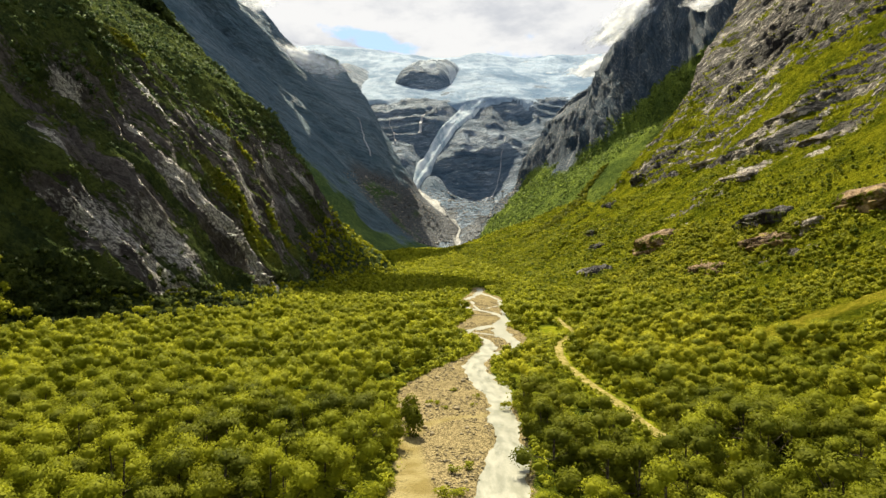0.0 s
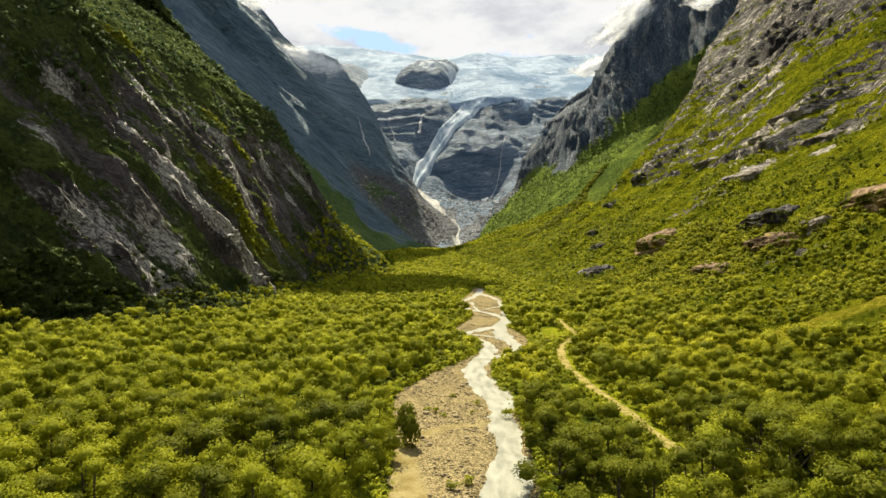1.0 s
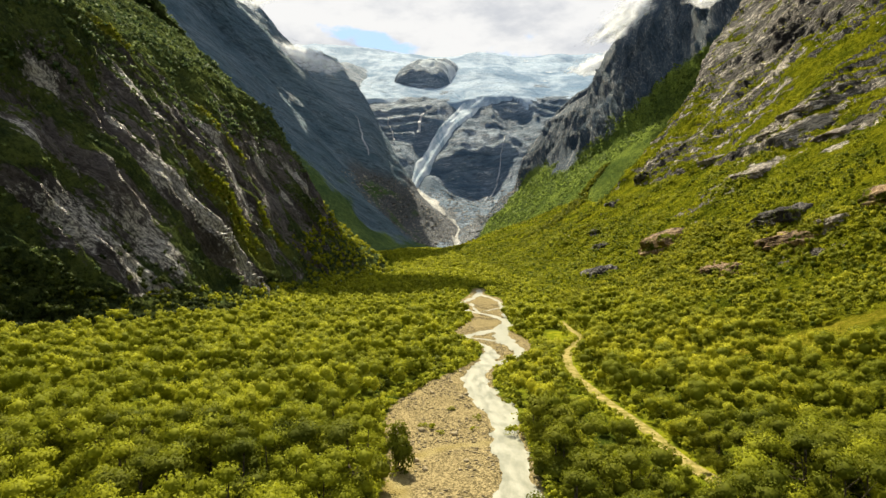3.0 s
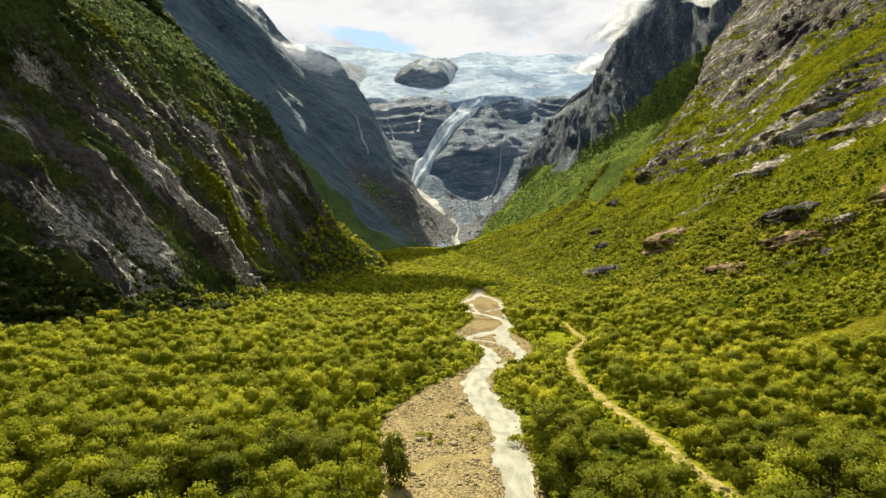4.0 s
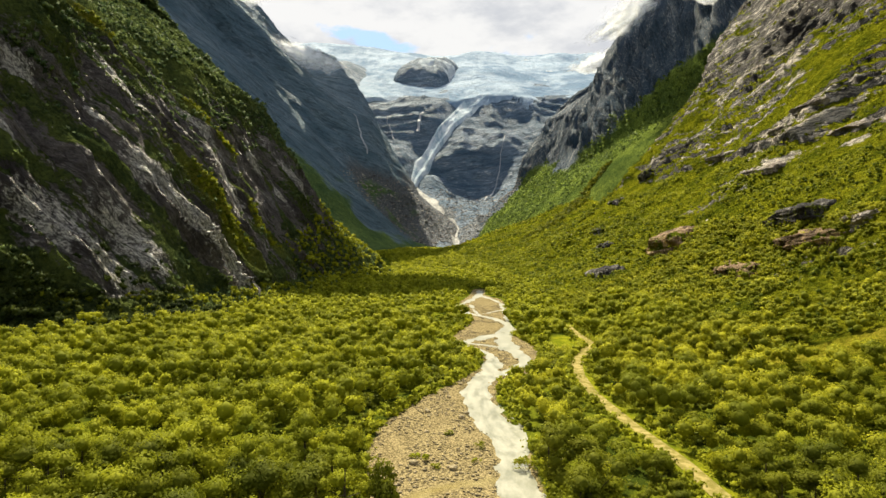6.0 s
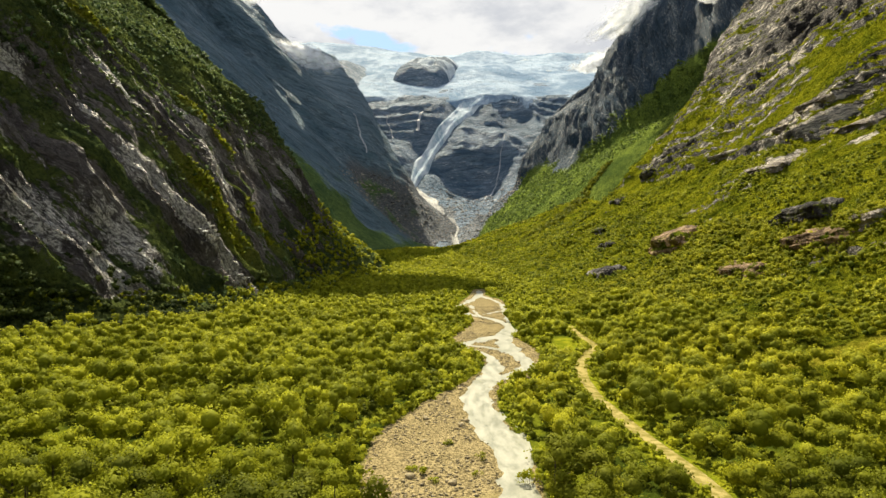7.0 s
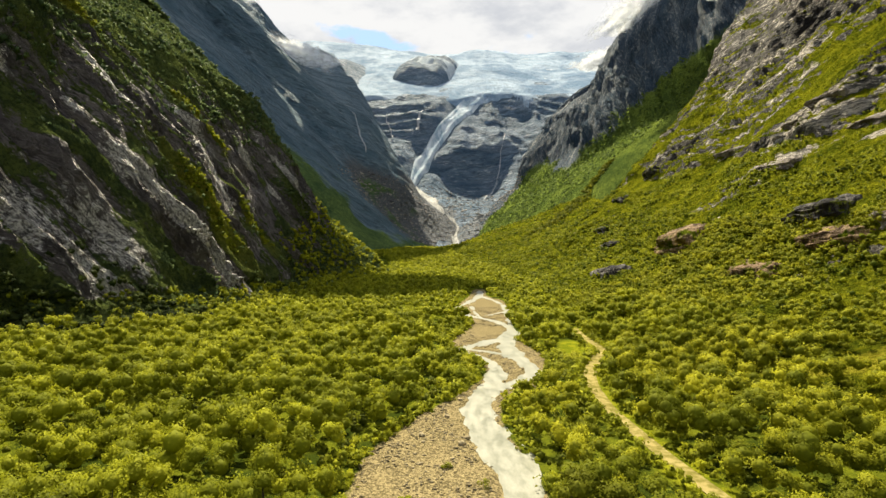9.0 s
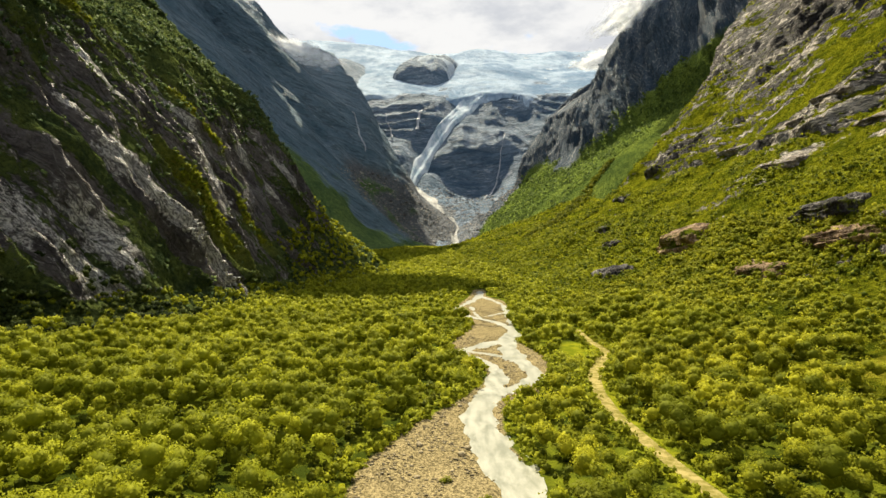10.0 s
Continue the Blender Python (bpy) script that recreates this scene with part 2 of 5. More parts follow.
stone = g.mix(g.ramp(g.math("ADD", g.math("MULTIPLY", s1, 0.25), g.math("ADD", g.math("MULTIPLY", s3, 0.35), g.math("MULTIPLY", pebble, 0.40))), 0.28, 0.72), (0.095, 0.076, 0.038), (0.33, 0.265, 0.135))
stone = g.mix(g.add("ShaderNodeAttribute", attribute_name="sand").outputs["Fac"], stone, g.mix(g.ramp(s1, 0.35, 0.65), (0.21, 0.165, 0.062), (0.30, 0.25, 0.115)))
soil = g.mix(g.ramp(g.noise(p, 0.12, 6.0), 0.4, 0.6), (0.034, 0.047, 0.006), (0.12, 0.135, 0.010))
soil = g.mix(g.add("ShaderNodeAttribute", attribute_name="verge").outputs["Fac"], soil, g.mix(g.ramp(s1, 0.4, 0.6), (0.11, 0.13, 0.008), (0.20, 0.205, 0.012)))
k = g.ramp(g.math("ADD", gm, g.math("MULTIPLY", g.math("SUBTRACT", s1, 0.5), 0.6)), 0.42, 0.6)
finish(g, g.mix(k, soil, stone), 0.9, g.math("ADD", s2, s3), 0.25, 0.8, 0.0)
M_ground = m

m, g = material("glacial_water")
p = g.place(pos(g), (1.0, 0.30, 1.0))
w1, w2 = g.noise(p, 0.55, 5.0, 0.6, distort=0.25), g.noise(p, 3.6, 6.0, 0.75, distort=0.2)
foam = g.ramp(g.math("ADD", g.math("MULTIPLY", w1, 0.55), g.math("MULTIPLY", w2, 0.45)), 0.36, 0.68)
finish(g, g.mix(foam, (0.185, 0.188, 0.135), (0.325, 0.318, 0.255)), g.mix(foam, (0.3,) * 3, (0.6,) * 3), g.math("ADD", g.math("MULTIPLY", w1, 0.4), w2), 0.02, 0.5, 0.35)
M_water = m

m, g = material("dirt_track")
p = pos(g)
finish(g, g.mix(g.ramp(g.noise(p, 0.5, 7.0, 0.65), 0.38, 0.62), (0.165, 0.145, 0.035), (0.33, 0.27, 0.105)), 0.95, g.noise(p, 3.0, 5.0, 0.7), 0.12, 0.8, 0.0)
M_track = m

m, g = material("glacier_ice")
p = pos(g)
i0 = g.noise(g.place(p, (1.0, 0.7, 1.0)), 0.0045, 4.0, 0.55, distort=0.5)
i1 = g.noise(g.place(p, (1.0, 0.5, 0.6)), 0.012, 8.0, 0.65, distort=0.8)
i2 = g.noise(g.place(p, (0.5, 1.3, 0.8), (0, 0, 0.35)), 0.035, 6.0, 0.7, distort=1.2)
c = g.mix(g.ramp(g.math("ADD", g.math("MULTIPLY", i0, 0.6), g.math("MULTIPLY", i1, 0.4)), 0.40, 0.60), (0.125, 0.205, 0.31), (0.345, 0.43, 0.53))
c = g.mix(g.math("MULTIPLY", g.ramp(i2, 0.52, 0.66), 0.45), c, (0.13, 0.24, 0.36))
finish(g, c, 0.8, g.math("ADD", i1, i2), 9.0, 1.0, 0.05)
M_ice = m

# ice of the tongue, lighter than the glacier's
m, g = material("tongue_ice")
p = pos(g)
i1 = g.noise(g.place(p, (1.0, 0.5, 0.35)), 0.03, 8.0, 0.68, distort=0.8)
finish(g, g.mix(g.ramp(i1, 0.36, 0.60), (0.25, 0.34, 0.42), (0.54, 0.60, 0.65)), 0.85, i1, 6.0, 1.0, 0.03)
M_tongue = m

m, g = material("river_stone")
p = pos(g)
rnd = g.add("ShaderNodeNewGeometry").outputs["Random Per Island"]
finish(g, g.mix(g.math("ADD", g.math("MULTIPLY", rnd, 0.7), g.math("MULTIPLY", g.noise(p, 4.0, 4.0), 0.3)), (0.12, 0.095, 0.052), (0.38, 0.315, 0.19)), 0.85, g.noise(p, 8.0, 4.0), 0.05, 0.6, 0.1)
M_stone = m

m, g = material("bark")
p = pos(g)
finish(g, g.mix(g.ramp(g.noise(g.place(p, (6, 6, 2)), 1.0, 4.0), 0.4, 0.6), (0.035, 0.028, 0.02), (0.11, 0.09, 0.065)), 0.9, g.noise(p, 9.0, 4.0), 0.02, 1.0, 0.0)
M_bark = m


m, g = material("outwash")
p = pos(g)
finish(g, g.mix(g.ramp(g.noise(g.place(p, (1, 0.4, 1)), 0.08, 6.0, 0.65), 0.4, 0.6), (0.11, 0.115, 0.118), (0.26, 0.26, 0.25)), 0.7, g.noise(p, 0.3, 4.0), 2.0)
M_outwash = m


# ---- numeric helpers ----
def hash3(ix, iy, iz, seed):
    h = (ix.astype(np.uint32) * np.uint32(374761393) + iy.astype(np.uint32) * np.uint32(668265263) + iz.astype(np.uint32) * np.uint32(2147483647 - 58)
         + np.uint32(seed * 1274126177 & 0xFFFFFFFF))
    h = (h ^ (h >> np.uint32(13))) * np.uint32(1274126177)
    h = (h ^ (h >> np.uint32(16))) * np.uint32(2246822519)
    return (h ^ (h >> np.uint32(15))).astype(np.float64) / 4294967295.0 * 2 - 1


def vnoise(p, seed=0):
    """Smooth value noise at the points p (n, 3), about -1 to 1."""
    i = np.floor(p).astype(np.int64)
    f = p - i
    f = f * f * f * (f * (f * 6 - 15) + 10)
    out = 0.0
    for dx in (0, 1):
        for dy in (0, 1):
            for dz in (0, 1):
                w = (f[:, 0] if dx else 1 - f[:, 0]) * (f[:, 1] if dy else 1 - f[:, 1]) * (f[:, 2] if dz else 1 - f[:, 2])
                out = out + w * hash3(i[:, 0] + dx, i[:, 1] + dy, i[:, 2] + dz, seed)
    return out


def fbm(p, octaves=5, gain=0.5, seed=0, ridged=False):
    total, amp, top = 0.0, 1.0, 0.0
    for o in range(octaves):
        n = vnoise(p * (2.03 ** o) + 17.3 * o, seed + o)
        total = total + amp * (1.6 * (0.45 - np.sqrt(np.minimum(np.abs(n), 0.5) ** 2 + 0.002)) if ridged else n)
        top, amp = top + amp, amp * gain
    return total / top


def smooth_line(pts, step):
    """A smooth plan line through the points, resampled at the step."""
    q = np.array(pts, float)
    u = np.concatenate([[0], np.cumsum(np.linalg.norm(np.diff(q, axis=0), axis=1))])
    s = np.linspace(0, u[-1], int(u[-1] / step) + 1)
    line = np.stack([np.interp(s, u, q[:, k]) for k in range(q.shape[1])], 1)
    width = max(1, int(0.35 * np.median(np.diff(u)) / step))
    kernel = np.hanning(2 * width + 3)
    kernel /= kernel.sum()
    pad = len(kernel) // 2
    ext = np.concatenate([2 * line[:1] - line[1:pad + 1][::-1], line, 2 * line[-1:] - line[-pad - 1:-1][::-1]])
    return np.stack([np.convolve(ext[:, k], kernel, "valid") for k in range(q.shape[1])], 1)


def mesh_from(name, verts, faces, mat, smooth=True, attrs=(), normals=None):
    me = bpy.data.meshes.new(name)
    faces = np.asarray(faces, np.int32)
    n, k = faces.shape
    me.vertices.add(len(verts))
    me.vertices.foreach_set("co", np.asarray(verts, np.float32).ravel())
    me.loops.add(n * k)
    me.loops.foreach_set("vertex_index", faces.ravel())
    me.polygons.add(n)
    me.polygons.foreach_set("loop_start", np.arange(n, dtype=np.int32) * k)
    if smooth:
        me.polygons.foreach_set("use_smooth", np.ones(n, bool))
    for key, values in dict(attrs).items():
        a = me.attributes.new(key, "FLOAT", "POINT")
        a.data.foreach_set("value", np.asarray(values, np.float32).ravel())
    me.materials.append(mat)
    me.update(calc_edges=True)
    me.validate()
    if normals is not None:
        me.normals_split_custom_set_from_vertices(normals)
    return me


def grid_faces(rows, cols, keep=None):
    i = np.arange(rows * cols).reshape(rows, cols)
    q = np.stack([i[:-1, :-1], i[:-1, 1:], i[1:, 1:], i[1:, :-1]], -1).reshape(-1, 4)
    if keep is not None:
        q = q[keep.ravel()[q].all(1)]
    return q


def part(name, me, parent, label=""):
    ob = new(name, me)
    ob.parent = parent
    return tagged(ob, label)

# ---- the plan ----
FLOOR_Y = [-5000, -500, 0, 100, 250, 480, 780, 1000, 1200, 1500, 2000, 5000]
FLOOR_Z = [-30, -8, -1, 0, 1, 6, 21, 44, 58, 74, 90, 150]
WATER = smooth_line([(4, -60, 5), (5, 40, 5), (7, 70, 3.6), (8.7, 82, 3.0), (10.0, 87, 2.4), (10.9, 94, 2.2), (11.5, 102, 2.0), (12.0, 109, 2.0), (11.3, 116, 1.8), (12.1, 125, 2.0), (12.9, 133, 2.7), (11.6, 140, 3.0),
                     (9.6, 149, 3.0), (8.8, 158, 2.7), (9, 168, 2.6), (11.5, 182, 2.6), (15, 195, 2.4), (17, 210, 2.2), (16.4, 222, 2.0), (11.8, 234, 1.9), (6.8, 244, 2.0), (11.7, 253, 2.6), (19.2, 262, 3.6), (26.4, 269, 3.8), (31, 285, 2.6),
                     (31.6, 300, 2.0), (29.5, 320, 1.7), (21.8, 336, 1.8), (13.9, 354, 1.9), (9.6, 377, 1.8), (14, 405, 1.5), (22, 435, 1.7), (30.8, 483, 2.4), (33, 520, 2.5)], 2.0)
SIDE = smooth_line([(26.4, 269, 3.0), (25.2, 247, 3.0), (25.7, 230, 2.8), (27.1, 215, 2.8), (26.9, 203, 2.4), (21.6, 195.6, 1.3), (16, 189, 1.5)], 2.0)
CROSS = smooth_line([(9.4, 249, 0.7), (13.5, 244.5, 0.9), (17.5, 241, 1.0), (22.3, 235, 1.2), (25, 227, 1.2)], 2.0)
UPPER = smooth_line([(30.8, 483, 1.4), (36.7, 446, 1.2), (40.3, 409, 1.3), (38, 371, 1.2), (35.4, 329, 1.0), (31.8, 300, 1.2)], 2.0)
SPLIT = smooth_line([(38.5, 373, 0.8), (30.5, 357, 0.9), (23.2, 346, 1.0), (17.5, 347, 1.0)], 2.0)
THREAD = smooth_line([(19, 424, 0.6), (20.1, 400, 0.7), (20, 370, 0.8), (21.4, 339, 0.9)], 2.0)
BRAIDS = (SIDE, CROSS, UPPER, SPLIT, THREAD)
BRAID = np.concatenate(BRAIDS)
BED = smooth_line([(-1, -60, 13), (-1, 20, 13), (2, 70, 10), (3, 82, 9.7), (3.2, 94, 11), (3.5, 104, 11), (3.0, 115, 12), (2.4, 128, 13), (2.2, 138, 12.6), (2.8, 145, 11), (4.0, 156, 9), (7.0, 167, 6.5), (9.5, 175, 5.6), (12.3, 180, 5.8),
                   (17.6, 189, 7.2), (22.5, 207, 8.2), (23, 220, 9.8), (21.5, 233, 13), (19, 248, 13.8), (18, 267, 12), (22, 291, 9.5), (25, 318, 8.5), (24, 348, 13), (25.3, 387, 16.5), (30, 438, 13), (29, 477, 6), (33, 520, 5)], 2.0)
SAND = smooth_line([(8.5, 114, 0.5), (4.5, 112.5, 0.5), (0.6, 110.5, 0.6), (-4, 106, 0.9), (-6.3, 98, 1.6), (-6.2, 88, 3.0), (-5.8, 76, 4.4), (-6, 60, 5.0)], 1.0)
TRACK = smooth_line([(95, -60), (62, 40), (46, 75), (40, 95), (38, 106), (38.2, 122), (37.2, 134), (36.8, 145), (36.4, 155), (35.9, 168), (37.1, 183), (40.4, 200), (45.4, 216), (52.1, 233), (56.6, 248), (56.8, 263), (57.3, 280), (59.4, 298)], 2.0)


def line_gap(x, y, line):
    """Distance to a plan line, less its half width where it has one."""
    out = np.full(x.shape, 1e9)
    for row in line:
        d = np.hypot(x - row[0], y - row[1])
        out = np.minimum(out, d - (row[2] if len(row) > 2 else 0.0))
    return out


def floor_z(x, y):
    z = np.interp(y, FLOOR_Y, FLOOR_Z)
    x, y = np.broadcast_arrays(np.asarray(x, float), np.asarray(y, float))
    p = np.stack([x.ravel(), y.ravel(), np.zeros(x.size)], 1)
    return z + (0.9 * fbm(p / 38.0, 3, seed=5)).reshape(x.shape)


def bed_mask(x, y):
    return np.clip(0.5 - line_gap(x, y, BED) / 5.0, 0, 1)


def meadow_mask(x, y):
    """1 in the open grassy strip on the lower slope."""
    gap = np.hypot(np.maximum(np.abs(x - 115) - 22, 0), y - 178 + 0.3 * (x - 110))
    return np.clip((9.0 - gap) / 3.0, 0, 1)


LEFT_FOOT = smooth_line([(-520, -900), (-330, -300), (-235, 0), (-195, 140), (-165, 230), (-124, 305), (-113, 400), (-101, 500), (-84, 600), (-56, 705), (-66, 770), (-150, 850), (-300, 930), (-560, 980)], 2.2)
RIGHT_FOOT = smooth_line([(420, -900), (190, -300), (98, 0), (78, 100), (70, 200), (66, 300), (58, 400), (48, 550), (35, 700), (5, 900), (-20, 1060), (30, 1300), (130, 1500)], 2.6)


def left_height(d, y):
    face = np.interp(d, [-30, 0, 15, 30, 45, 63, 78, 99, 112, 140, 200, 400, 900], [-8, 0, 12, 45, 78, 112, 146, 179, 192, 214, 262, 420, 700])
    nose = np.interp(d, [-30, 0, 17, 44, 79, 140, 250, 400, 900], [-8, 0, 16, 38, 64, 140, 250, 420, 750])
    k = np.clip((y - 590) / 100, 0, 1)
    return face * (1 - k) + nose * k


def right_height(d, y):
    h = np.interp(d, [-30, 0, 10, 35, 70, 85, 105, 165, 190, 256, 300, 400, 900], [-6, 0, 2.5, 9, 22, 34, 52, 102, 134, 212, 300, 480, 900])
    low = np.interp(d, [-30, 0, 35, 70, 105, 165, 250, 400, 900], [-6, 0, 10, 21, 35, 56, 90, 140, 210])
    k = np.clip((y - 650) / 110, 0, 1)
    return h * (1 - k) + np.minimum(h, low) * k


def slope_sheet(foot, side, dvals, height, base=None, seed=0, cell=30.0, bulge=0.35, crag=0.22, ledge=5.0, ledge_cell=14.0, dip=25.0, soft=60, stride=None, grow=12.0, crag_mix=0.5):
    """Verts of a mountain flank that rises from a plan line (side +1: to the line's right), broken by gullies, crags and ledges that dip along it."""
    t = np.gradient(foot, axis=0)
    k = np.hanning(soft * 2 + 1)
    k /= k.sum()
    ext = np.pad(t, ((soft, soft), (0, 0)), mode="edge")
    t = np.stack([np.convolve(ext[:, j], k, "valid") for j in (0, 1)], 1)
    t /= np.linalg.norm(t, axis=1, keepdims=True)
    nrm = np.stack([t[:, 1], -t[:, 0]], 1) * side
    s = np.concatenate([[0], np.cumsum(np.linalg.norm(np.diff(foot, axis=0), axis=1))])
    if stride is not None:
        keep = stride(foot[:, 1], np.arange(len(foot)))
        foot, nrm, s = foot[keep], nrm[keep], s[keep]
    D = np.repeat(np.asarray(dvals)[None, :], len(foot), 0)
    X = foot[:, :1] + nrm[:, :1] * D
    Y = foot[:, 1:2] + nrm[:, 1:2] * D
    sy = np.repeat(foot[:, 1:2], D.shape[1], 1)
    S = np.repeat(s[:, None], D.shape[1], 1)
    H = height(D, sy)
    Z = (np.interp(sy, FLOOR_Y, FLOOR_Z) if base is None else base(sy)) + H
    V = np.stack([X, Y, Z], -1)

    def normals(V):
        N = np.cross(np.gradient(V, axis=0), np.gradient(V, axis=1))
        N /= np.linalg.norm(N, axis=-1, keepdims=True) + 1e-9
        return N * np.where(N[..., 2:3] < 0, -1, 1)

    N = normals(V)
    steep = np.clip((0.85 - N[..., 2]) / 0.25, 0, 1)
    fade = np.clip(D / grow, 0, 1)
    flat = V.reshape(-1, 3)
    q = np.stack([S.ravel(), H.ravel() * 0.42, D.ravel() * 0.3], 1)      # gullies and ribs that run down the slope
    a = radians(dip)
    cs, co = S * math.cos(a) - H * math.sin(a), S * math.sin(a) + H * math.cos(a)
    ribs = 1.3 * fbm(q / (cell * 1.6), 5, 0.55, seed).reshape(X.shape)
    crags = fbm(np.stack([cs.ravel() / (cell * 1.7), co.ravel() / (cell * 0.6), D.ravel() / (cell * 1.2)], 1), 6, 0.64, seed + 4, ridged=True).reshape(X.shape)
    big = fbm(flat / (cell * 4), 3, 0.5, seed + 9).reshape(X.shape)
    patch = fbm(flat / (cell * 1.8), 3, 0.5, seed + 15).reshape(X.shape)
    phase = (S * math.sin(a) + H * math.cos(a)) / ledge_cell + 1.3 * fbm(flat / (ledge_cell * 3.5), 3, 0.5, seed + 20).reshape(X.shape)
    saw = np.mod(phase, 1.0)
    saw = np.where(saw < 0.78, saw / 0.78, (1 - saw) / 0.22) - 0.5
    fine = np.mod(phase * 3.1 + 0.9 * crags, 1.0)
    fine = np.where(fine < 0.7, fine / 0.7, (1 - fine) / 0.3) - 0.5
    q = np.stack([cs.ravel() / (cell * 2.6), co.ravel() / (cell * 0.62), D.ravel() / (cell * 8)], 1)
    slab = fbm(q, 5, 0.58, seed + 30).reshape(X.shape)
    strength = np.clip(0.6 + 1.4 * patch + 0.8 * slab, 0, 1.4)
    move = cell * bulge * big + cell * crag * (0.25 + 0.75 * steep) * (0.9 * ribs + crag_mix * crags) + ledge * strength * (0.3 + 0.7 * steep) * (saw + 0.33 * fine)
    V = V + N * (fade * move)[..., None]
    return V, normals(V)[..., 2], slab, patch, cs, co


def sheet_point(V, x, y):
    """The vert of a mountain sheet nearest to a place in plan."""
    i = np.argmin(np.hypot(V[..., 0] - x, V[..., 1] - y))
    return V.reshape(-1, 3)[i]


# ---- ground sheet ----
u = np.linspace(-1, 1, 281)
gx = 22 + 70 * u + 4400 * np.sign(u) * np.abs(u) ** 9
v = np.linspace(0, 1, 330)
gy = np.concatenate([[-4500, -2500, -1200, -600, -300, -150, -60, 0, 20, 40], 50 + 480 * v + 4000 * v ** 10])
GX, GY = np.meshgrid(gx, gy)
gz = floor_z(GX, GY)
gravel = bed_mask(GX, GY)
pp = np.stack([GX.ravel(), GY.ravel(), GX.ravel() * 0], 1)
bars = fbm(pp / 7.0, 5, 0.6, seed=31).reshape(GX.shape)
sand = np.clip((0.9 - line_gap(GX, GY, SAND)) / 1.2, 0, 1)
clearing = np.clip((9.5 - np.hypot((GX - 50.5) * 1.05, (GY - 243) * 0.36)) / 2.0, 0, 1)
wet = np.clip(0.5 - (np.minimum(line_gap(GX, GY, WATER), line_gap(GX, GY, BRAID)) + 1.5 * bars) / 2.4, 0, 1)
gz = gz * (1 - gravel) + gravel * (np.interp(GY, FLOOR_Y, FLOOR_Z) - 0.05 + 0.5 * bars) - 1.2 * wet
ground = new("ground", mesh_from("ground", np.stack([GX, GY, gz], -1).reshape(-1, 3), grid_faces(*GX.shape), M_ground, attrs={"gravel": gravel, "sand": sand, "verge": np.maximum(clearing, np.clip((4.5 - line_gap(GX, GY, TRACK)) / 2.0, 0, 1))}))
tagged(ground, "valley floor of turf, soil and pale river gravel", "ground", kind="structure")


def ribbon(line, half, lift, across=9):
    t = np.gradient(line[:, :2], axis=0)
    t /= np.linalg.norm(t, axis=1, keepdims=True)
    n = np.stack([t[:, 1], -t[:, 0]], 1)
    e = np.linspace(-1, 1, across)
    w = half if np.ndim(half) else np.full(len(line), half)
    P = line[:, None, :2] + n[:, None] * e[None, :, None] * w[:, None, None]
    Z = lift(P[..., 0], P[..., 1])
    return np.concatenate([P, Z[..., None]], -1)


def water_z(x, y):
    p = np.stack([x.ravel(), y.ravel(), x.ravel() * 0], 1)
    return np.interp(y, FLOOR_Y, FLOOR_Z) - 0.40 + 0.05 * fbm(p / 2.2, 3, seed=36).reshape(x.shape)


R = ribbon(WATER, WATER[:, 2] + 1.9, water_z, 17)
river = new("river", mesh_from("river", R.reshape(-1, 3), grid_faces(*R.shape[:2]), M_water))
tagged(river, "milky white glacial river rushing over stones", "river", kind="structure")
for line in BRAIDS:
    R = ribbon(line, line[:, 2] + 1.4, lambda x, y: water_z(x, y) - 0.03, 9)
    braid = new("river_braid", mesh_from("river_braid", R.reshape(-1, 3), grid_faces(*R.shape[:2]), M_water))
    tagged(braid, "shallow side channel of the white glacial river", "river", kind="structure")

R = ribbon(TRACK, np.interp(TRACK[:, 1], [190, 212, 250, 295], [1.35, 1.9, 2.2, 1.5]), lambda x, y: floor_z(x, y) + 0.12, 7)
track = new("track", mesh_from("track", R.reshape(-1, 3), grid_faces(*R.shape[:2]), M_track))
tagged(track, "narrow dirt track with grassy verges through the wood", "track", kind="structure")

# ---- mountains ----


def spots(V, along, over, rows):
    """1 in long patches that follow the bedding: rows of y, z, length and width; 0 away from them."""
    out = np.zeros(along.shape)
    for y, z, long, wide in rows:
        i = np.unravel_index(np.argmin(np.abs(V[..., 1] - y) + np.abs(V[..., 2] - z)), along.shape)
        out = np.maximum(out, np.exp(-((along - along[i]) / (0.55 * long)) ** 2 - ((over - over[i]) / (0.6 * wide)) ** 2))
    return out


dl = np.concatenate([np.linspace(-25, 0, 6)[:-1], np.arange(0, 130, 0.9), np.linspace(130, 400, 90), np.linspace(420, 900, 14)])
V, nz, slab, patch, along, over = slope_sheet(LEFT_FOOT, -1, dl, left_height, seed=3, cell=24.0, crag=0.34, ledge=6.5, ledge_cell=15.0, dip=50.0,
                                              stride=lambda y, i: ((y > 150) & (y < 860)) | (i % 6 == 0))
# bare slabs, whitened beyond plain rock to paint grazing sun on them
glint_slabs = spots(V, along, over, [(308, 126, 18, 9), (363, 130, 38, 7), (343, 80, 26, 13), (283, 52, 40, 22), (300, 27, 40, 18), (316, 40, 48, 15), (440, 125, 45, 7), (512, 118, 28, 12), (590, 112, 56, 8), (545, 92, 32, 10),
                               (440, 88, 46, 14), (524, 195, 16, 6), (330, 108, 14, 4), (395, 32, 44, 17), (362, 62, 56, 15), (385, 44, 44, 12), (285, 92, 16, 5)])
# turf terraces given the bright meadow tone as painted sunlight
lit_terrace = spots(V, along, over, [(455, 128, 50, 10), (405, 62, 66, 16), (470, 60, 40, 9), (380, 175, 30, 9)])
belt = np.exp(-((V[..., 2] - 75 - 0.10 * (V[..., 1] - 330)) / 75) ** 2)
